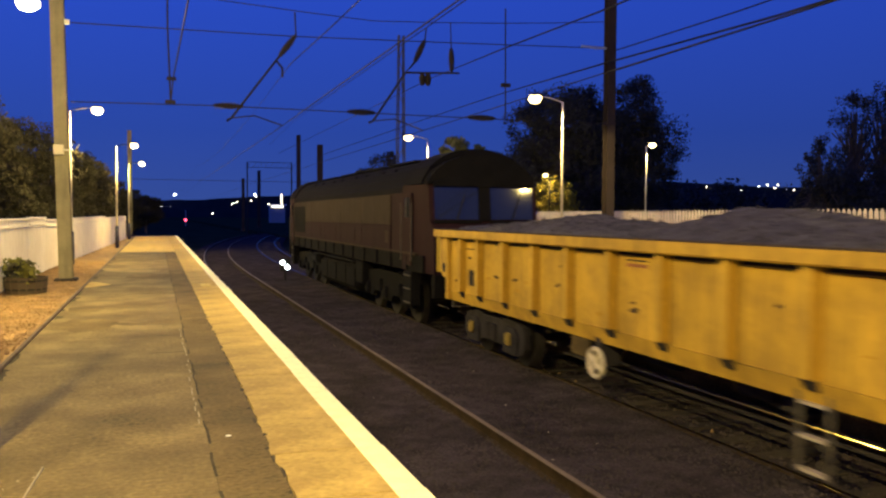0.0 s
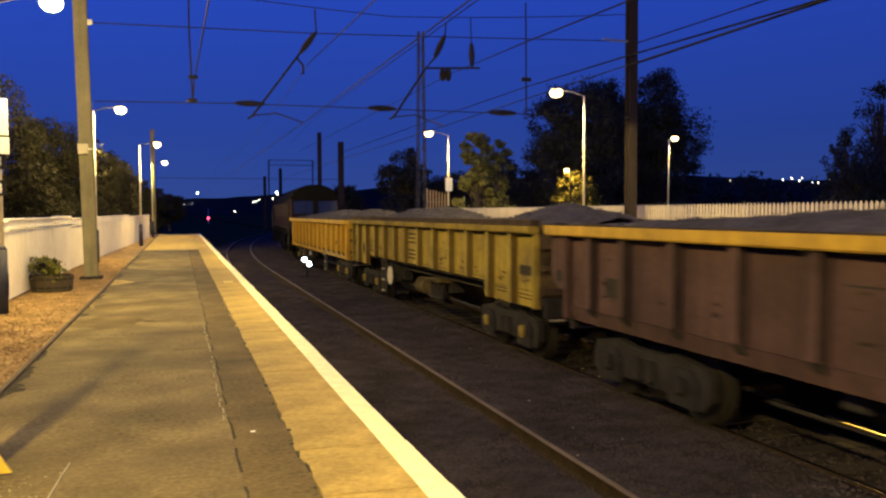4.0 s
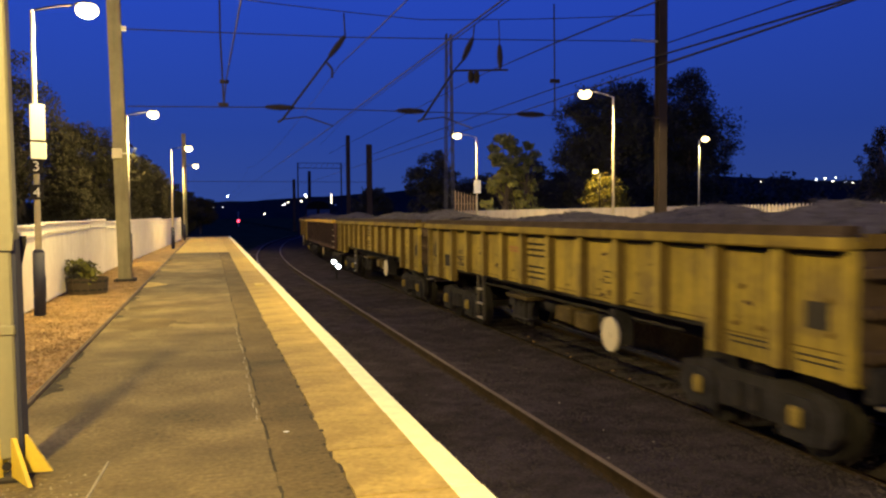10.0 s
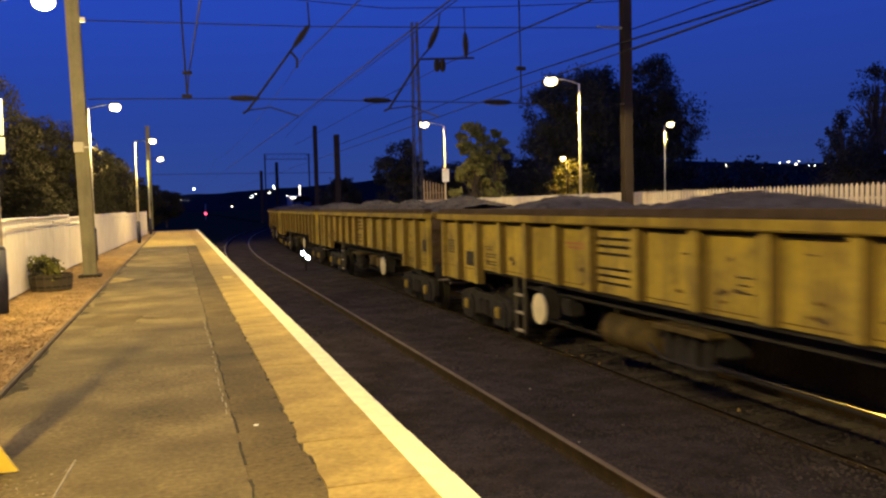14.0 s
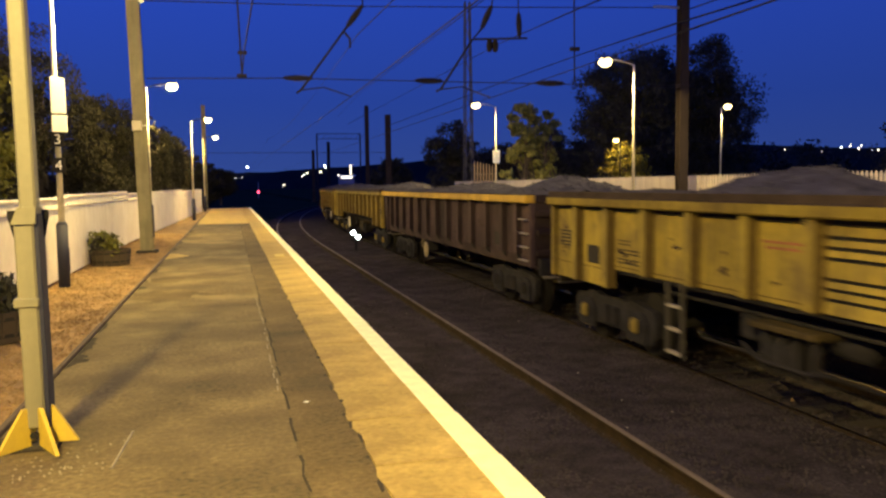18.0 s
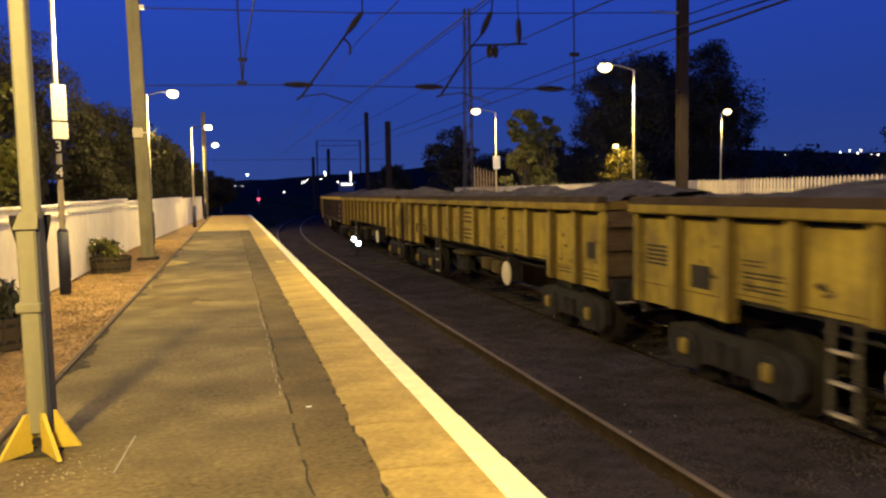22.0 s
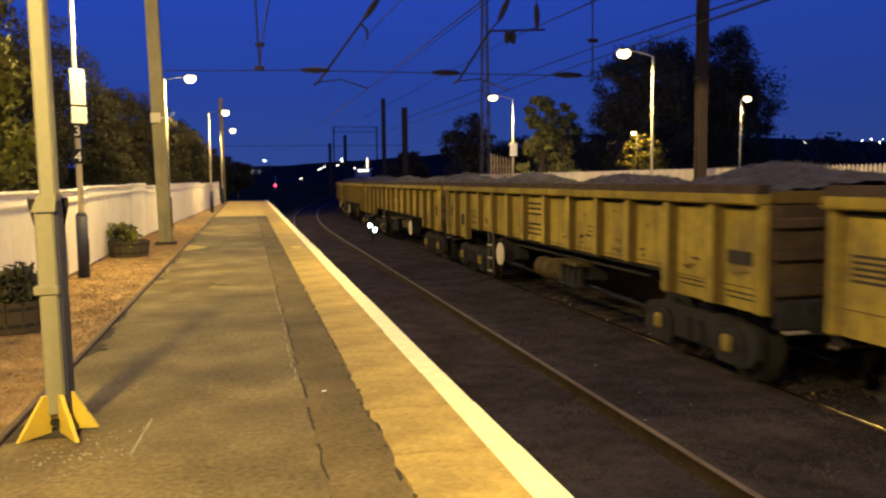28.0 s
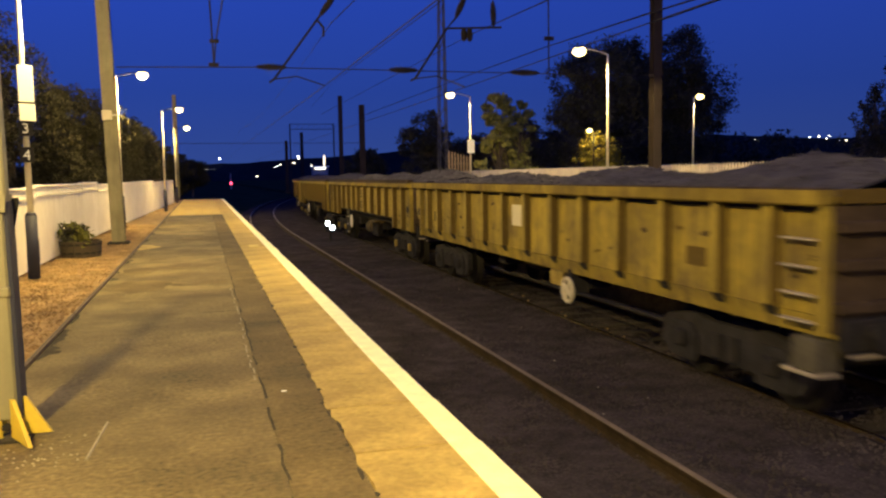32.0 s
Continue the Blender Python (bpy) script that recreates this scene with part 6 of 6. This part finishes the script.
for i, c in enumerate(CONSIST):
    w = FIRST[c] if c not in used else copy_thing(FIRST[c], Matrix.Identity(4))
    used.add(c)
    WAGONS.append(w)
    u0, h0, u1, h1 = CRESTS[i]
    fill, scraps = heap(20 + i, ((u0, h0), (u1, h1), (12.8, 0.39)))
    ld = new("aggregate_load", fill)
    loose = tagged(new("gravel", scraps), kind="stuff")
    loose.parent = ld
    tagged(ld, "heaped grey crushed stone filling a wagon", "aggregate", "wagon loads")
    LOADS.append(ld)

# ---- locomotive ----
LL = 19.6
SOLE = 1.70   # body side above the deep frame
loco = thing("diesel_locomotive", "dark maroon and gold diesel locomotive with a sooty roof", "locomotive")
C0, C1 = 2.0, LL - 2.0
part("body_core", boxed(-1.30, 1.30, C0, C1, SOLE, 3.04), M_MAROON, loco, "maroon body side")
BAYS = (2.95, 5.9, 8.6, 11.1, 13.6, 16.0, C1)
for a, b in zip(BAYS, BAYS[1:]):
    part("gold_panel", boxed(-1.325, -1.302, a + 0.02, b - 0.02, 2.30, 3.02, bevel=0.006), M_GOLD, loco, "dull gold upper side panel")
    part("lower_panel", boxed(-1.325, -1.302, a + 0.02, b - 0.02, SOLE + 0.01, 2.29, bevel=0.006), M_MAROON, loco, "maroon lower side panel")
    part("seam_strip", boxed(-1.318, -1.301, b - 0.018, b + 0.018, SOLE + 0.02, 3.01), M_MARK, loco)
part("cantrail", extrude_outline([(-1.32, 3.044), (1.32, 3.044), (1.30, 3.16), (1.16, 3.40), (-1.16, 3.40), (-1.30, 3.16)], 1, C0, C1), M_ROOF, loco, "sloping dark cantrail")
part("roof", extrude_outline([(-1.16, 3.404), (1.16, 3.404), (1.02, 3.58), (0.80, 3.73), (0.52, 3.83), (0.25, 3.87), (-0.25, 3.87), (-0.52, 3.83), (-0.80, 3.73), (-1.02, 3.58)], 1, C0, C1), M_ROOF, loco, "sooty dark curved roof", smooth=False)
for a, b in ((3.2, 5.6), (6.2, 8.8), (9.4, 12.0), (12.6, 15.6)):
    part("roof_hatch", boxed(-0.62, 0.62, a, b, 3.84, 3.90, bevel=0.02), M_ROOF, loco, "sooty roof hatch")
    for k in range(2):
        y = a + (b - a) * (0.25 + 0.5 * k)
        part("lifting_eye", boxed(-0.98, -0.90, y - 0.05, y + 0.05, 3.58, 3.68, bevel=0.01), M_ROOF, loco)
part("exhaust", boxed(-0.35, 0.35, 9.9, 10.9, 3.902, 4.02, bevel=0.04), M_ROOF, loco)
part("solebar_line", boxed(-1.345, -1.29, 0.9, LL - 0.9, SOLE - 0.05, SOLE + 0.004), M_GOLD, loco, "pale reflective line along the frame")
part("solebar", boxed(-1.30, 1.30, 0.5, LL - 0.5, 1.28, SOLE - 0.052), M_SOOT_SHADE, loco, "deep dark frame")
for y in np.arange(1.6, LL - 1.4, 1.35):
    part("frame_rib", boxed(-1.335, -1.302, float(y) - 0.03, float(y) + 0.03, 1.30, SOLE - 0.06), M_SOOT_SHADE, loco)
part("fuel_tank", boxed(-1.24, 1.24, 7.0, 12.4, 0.32, 1.10, bevel=0.14), M_SOOT_SHADE, loco, "grimy fuel tank")
for y in (8.3, 9.7, 11.1):
    part("tank_strap", boxed(-1.265, -1.242, y - 0.05, y + 0.05, 0.48, 1.08), M_SOOT_SHADE, loco)
part("battery_box", boxed(-1.27, -0.95, 6.05, 6.85, 0.62, 1.26, bevel=0.03), M_SOOT_SHADE, loco, "grimy battery box")
part("air_reservoir", rodded((-1.08, 12.6, 1.00), (-1.08, 13.7, 1.00), 0.20, seg=14), M_SOOT_SHADE, loco, "grimy air reservoir", smooth=True)
part("air_pipe", tube([(-1.30, 6.9, 1.16), (-1.30, 7.2, 1.20), (-1.30, 13.2, 1.20), (-1.30, 13.5, 1.12)], 0.03), M_SOOT_SHADE, loco)
part("side_grille", boxed(-1.334, -1.322, LL - 4.6, LL - 2.2, 1.86, 2.86), M_SOOT_SHADE, loco, "black radiator grille")
for z in np.linspace(1.90, 2.70, 8):
    part("grille_slat", boxed(-1.345, -1.334, LL - 4.55, LL - 2.25, float(z), float(z) + 0.03), M_SOOT_SHADE, loco)
for y in (7.2, 9.8, 12.3):
    part("side_hatch", boxed(-1.335, -1.326, y - 0.5, y + 0.5, 1.80, 2.20, bevel=0.003), M_MAROON, loco, "closed maroon side hatch")
part("side_crest", boxed(-1.330, -1.326, 3.15, 3.45, 1.85, 2.15), M_GOLD, loco, "pale crest on the side")
for y0, s in ((0.0, 1), (LL, -1)):
    def Y(v):
        return y0 + s * v
    # cab tapers towards its end
    cab = bmesh.new()
    prof = [(0.0, 1.28), (2.0, 1.28), (2.0, 3.20), (0.42, 3.20), (0.30, 3.12), (0.19, 2.40), (0.0, 2.22)]
    lo_, hi_ = [], []
    for v, z in prof:
        w = 1.31 - 0.10 * max(0.0, 1.0 - v / 1.1)
        lo_.append(cab.verts.new((-w, Y(v), z)))
        hi_.append(cab.verts.new((w, Y(v), z)))
    for i in range(len(prof)):
        j = (i + 1) % len(prof)
        cab.faces.new((lo_[i], lo_[j], hi_[j], hi_[i]))
    cab.faces.new(lo_[::-1])
    cab.faces.new(hi_)
    bmesh.ops.recalc_face_normals(cab, faces=cab.faces)
    part("cab", cab, M_MAROON, loco, "maroon driving cab")
    dome = [(-1.30, 3.204), (1.30, 3.204), (1.24, 3.36), (1.10, 3.58), (0.85, 3.79), (0.52, 3.93), (0.2, 3.98), (-0.2, 3.98), (-0.52, 3.93), (-0.85, 3.79), (-1.10, 3.58), (-1.24, 3.36)]
    part("cab_roof", extrude_outline(dome, 1, min(Y(0.62), Y(1.998)), max(Y(0.62), Y(1.998))), M_ROOF, loco, "dark domed cab roof")
    brow = [(x * 0.97, 3.203 + (z - 3.204) * 0.80) for x, z in dome]
    part("roof_brow", extrude_outline(brow, 1, min(Y(0.30), Y(0.618)), max(Y(0.30), Y(0.618))), M_SOOT_SHADE, loco, "dark rounded brow above the windscreens")
    part("roof_visor", extrude_outline([(-1.16, 3.14), (1.16, 3.14), (1.12, 3.24), (0.80, 3.33), (0.4, 3.37), (-0.4, 3.37), (-0.80, 3.33), (-1.12, 3.24)], 1, min(Y(0.17), Y(0.298)), max(Y(0.17), Y(0.298))), M_SOOT_SHADE, loco, "dark visor above the windscreens")
    for x0, x1 in ((-1.14, -0.14), (0.14, 1.14)):
        ws = extrude_outline([(Y(0.165), 2.44), (Y(0.237), 3.12), (Y(0.28), 3.12), (Y(0.20), 2.44)], 0, x0, x1)
        part("windscreen", ws, M_CABGLASS, loco, "dark reflecting windscreen")
        part("window_sill", boxed(x0 - 0.03, x1 + 0.03, min(Y(0.10), Y(0.2)), max(Y(0.10), Y(0.2)), 2.36, 2.42), M_SOOT_SHADE, loco, "dark window sill")
        part("wiper", rodded(((x0 + x1) / 2, Y(0.13), 2.44), ((x0 + x1) / 2 + 0.2, Y(0.21), 2.98), 0.012, seg=5), M_BLACK, loco)
    part("screen_pillar", extrude_outline([(Y(0.11), 2.42), (Y(0.22), 3.14), (Y(0.30), 3.14), (Y(0.20), 2.42)], 0, -0.13, 0.13), M_SOOT_SHADE, loco, "dark pillar between the windscreens")
    for x in (-1.18, 1.18):
        part("corner_pillar", extrude_outline([(Y(0.13), 2.42), (Y(0.24), 3.14), (Y(0.32), 3.14), (Y(0.22), 2.42)], 0, x - 0.035, x + 0.035), M_MAROON, loco)
    part("yellow_end", boxed(-1.15, 1.15, min(Y(-0.008), Y(0.0)), max(Y(-0.008), Y(0.0)), 1.35, 2.14), M_YELLOWPAINT, loco, "yellow warning end")
    part("cab_door", boxed(-1.33, -1.31, min(Y(1.25), Y(1.85)), max(Y(1.25), Y(1.85)), 1.40, 3.02, bevel=0.004), M_MAROON, loco, "cab side door")
    part("door_window", boxed(-1.334, -1.331, min(Y(1.36), Y(1.74)), max(Y(1.36), Y(1.74)), 2.48, 2.92), M_CABGLASS, loco, "dark cab door window")
    for d in (1.14, 1.95):
        part("handrail", rodded((-1.36, Y(d), 1.5), (-1.36, Y(d), 2.8), 0.014, seg=6), M_LADDER, loco, "grey handrail")
    part("steps", boxed(-1.33, -1.10, min(Y(1.25), Y(1.85)), max(Y(1.25), Y(1.85)), 0.50, 1.27, bevel=0.01), M_SOOT_SHADE, loco, "cab access steps")
    for z in (0.55, 0.86, 1.16):
        part("step_edge", boxed(-1.345, -1.331, min(Y(1.28), Y(1.82)), max(Y(1.28), Y(1.82)), z, z + 0.03), M_LADDER, loco)
    part("buffer_beam", boxed(-1.22, 1.22, min(Y(-0.05), Y(0.1)), max(Y(-0.05), Y(0.1)), 0.80, 1.27), M_SOOT_SHADE, loco)
    for x in (-0.86, 0.86):
        part("buffer", rod(rodded((x, Y(-0.05), 1.0), (x, Y(-0.40), 1.0), 0.09, seg=10), (x, Y(-0.40), 1.0), (x, Y(-0.45), 1.0), 0.22, seg=16), M_SOOT_SHADE, loco)
    for x in (-0.95, 0.95):
        part("tail_lamp", rodded((x, Y(-0.03), 1.52), (x, Y(-0.009), 1.52), 0.09, seg=12), M_BLACK, loco)
LOCO_WHEEL = wheelset_mesh(LOCO_R)
loco_frame = [(-2.50, 0.98), (-2.58, 0.80), (-2.45, 0.58), (-2.20, 0.36), (-1.40, 0.36), (-1.20, 0.52), (-0.60, 0.52), (-0.40, 0.36), (0.40, 0.36), (0.60, 0.52), (1.20, 0.52), (1.40, 0.36), (2.20, 0.36), (2.45, 0.58), (2.58, 0.80), (2.50, 0.98), (1.0, 1.10), (-1.0, 1.10)]
LFRAME_ME = mesh_of("side_frame", extrude_outline(loco_frame, 0, -0.06, 0.06), M_SOOT_SHADE)
LOCO_SPRING = mesh_of("spring", rodded((0, 0, -0.15), (0, 0, 0.15), 0.085, seg=10), M_SOOT_SHADE)
LOCO_AXLEBOX = mesh_of("axlebox_cover", boxed(-0.06, 0.06, -0.15, 0.15, -0.15, 0.15, bevel=0.04), M_SOOT_SHADE)
for yc in (4.1, LL - 4.1):
    b = part("bogie", boxed(-0.9, 0.9, -2.2, 2.2, 0.6, 0.9, bevel=0.03), M_SOOT_SHADE, loco, "grimy three-axle bogie", at=(0, yc, 0))
    for s in (-1, 1):
        shared("side_frame", LFRAME_ME, b, (s * 1.04, 0, 0))
        for d in (-1.8, 0.0, 1.8):
            shared("axlebox_cover", LOCO_AXLEBOX, b, (s * 1.12, d, 0.55))
            shared("spring", LOCO_SPRING, b, (s * 1.10, d + 0.45, 0.72))
    for d in (-1.8, 0.0, 1.8):
        shared("wheelset", LOCO_WHEEL, b, (0, d, LOCO_R))


# ---- movement ----
def run(t):
    """Where the rear end of the first wagon stands along the track."""
    return 0.602 + 6.60197 * t + 0.0032647 * t ** 2 + 0.00017309 * t ** 3


def on_line(front, length):
    """A vehicle of a given length whose front end stands at a distance along the line."""
    rear = front - length
    yaw = math.degrees(math.atan2(bend(rear) - bend(front), length))
    return pose(FAR + bend(front), front, RAIL, 0, 0, yaw)


def motions():
    times = list(range(0, 33))
    for i, (w, ld) in enumerate(zip(WAGONS, LOADS)):
        rows = [(t, on_line(run(t) + WL - PITCH * i, WL)) for t in times]
        walk(w, rows)
        walk(ld, rows)
    rows = []
    for t in times:
        rear = run(t) + WL + 0.98
        yaw = math.degrees(math.atan2(bend(rear) - bend(rear + LL), LL))
        rows.append((t, pose(FAR + bend(rear), rear, RAIL, 0, 0, yaw)))
    walk(loco, rows)
    turns = [k / 15 for k in range(481)]
    for vehicle in [loco, *WAGONS]:
        for o in vehicle.children_recursive:
            if o.name.startswith("wheelset"):
                x, y, z = o.location
                walk(o, [(t, pose(x, y, z, -math.degrees((run(t) - run(0)) / z))) for t in turns])


motions()
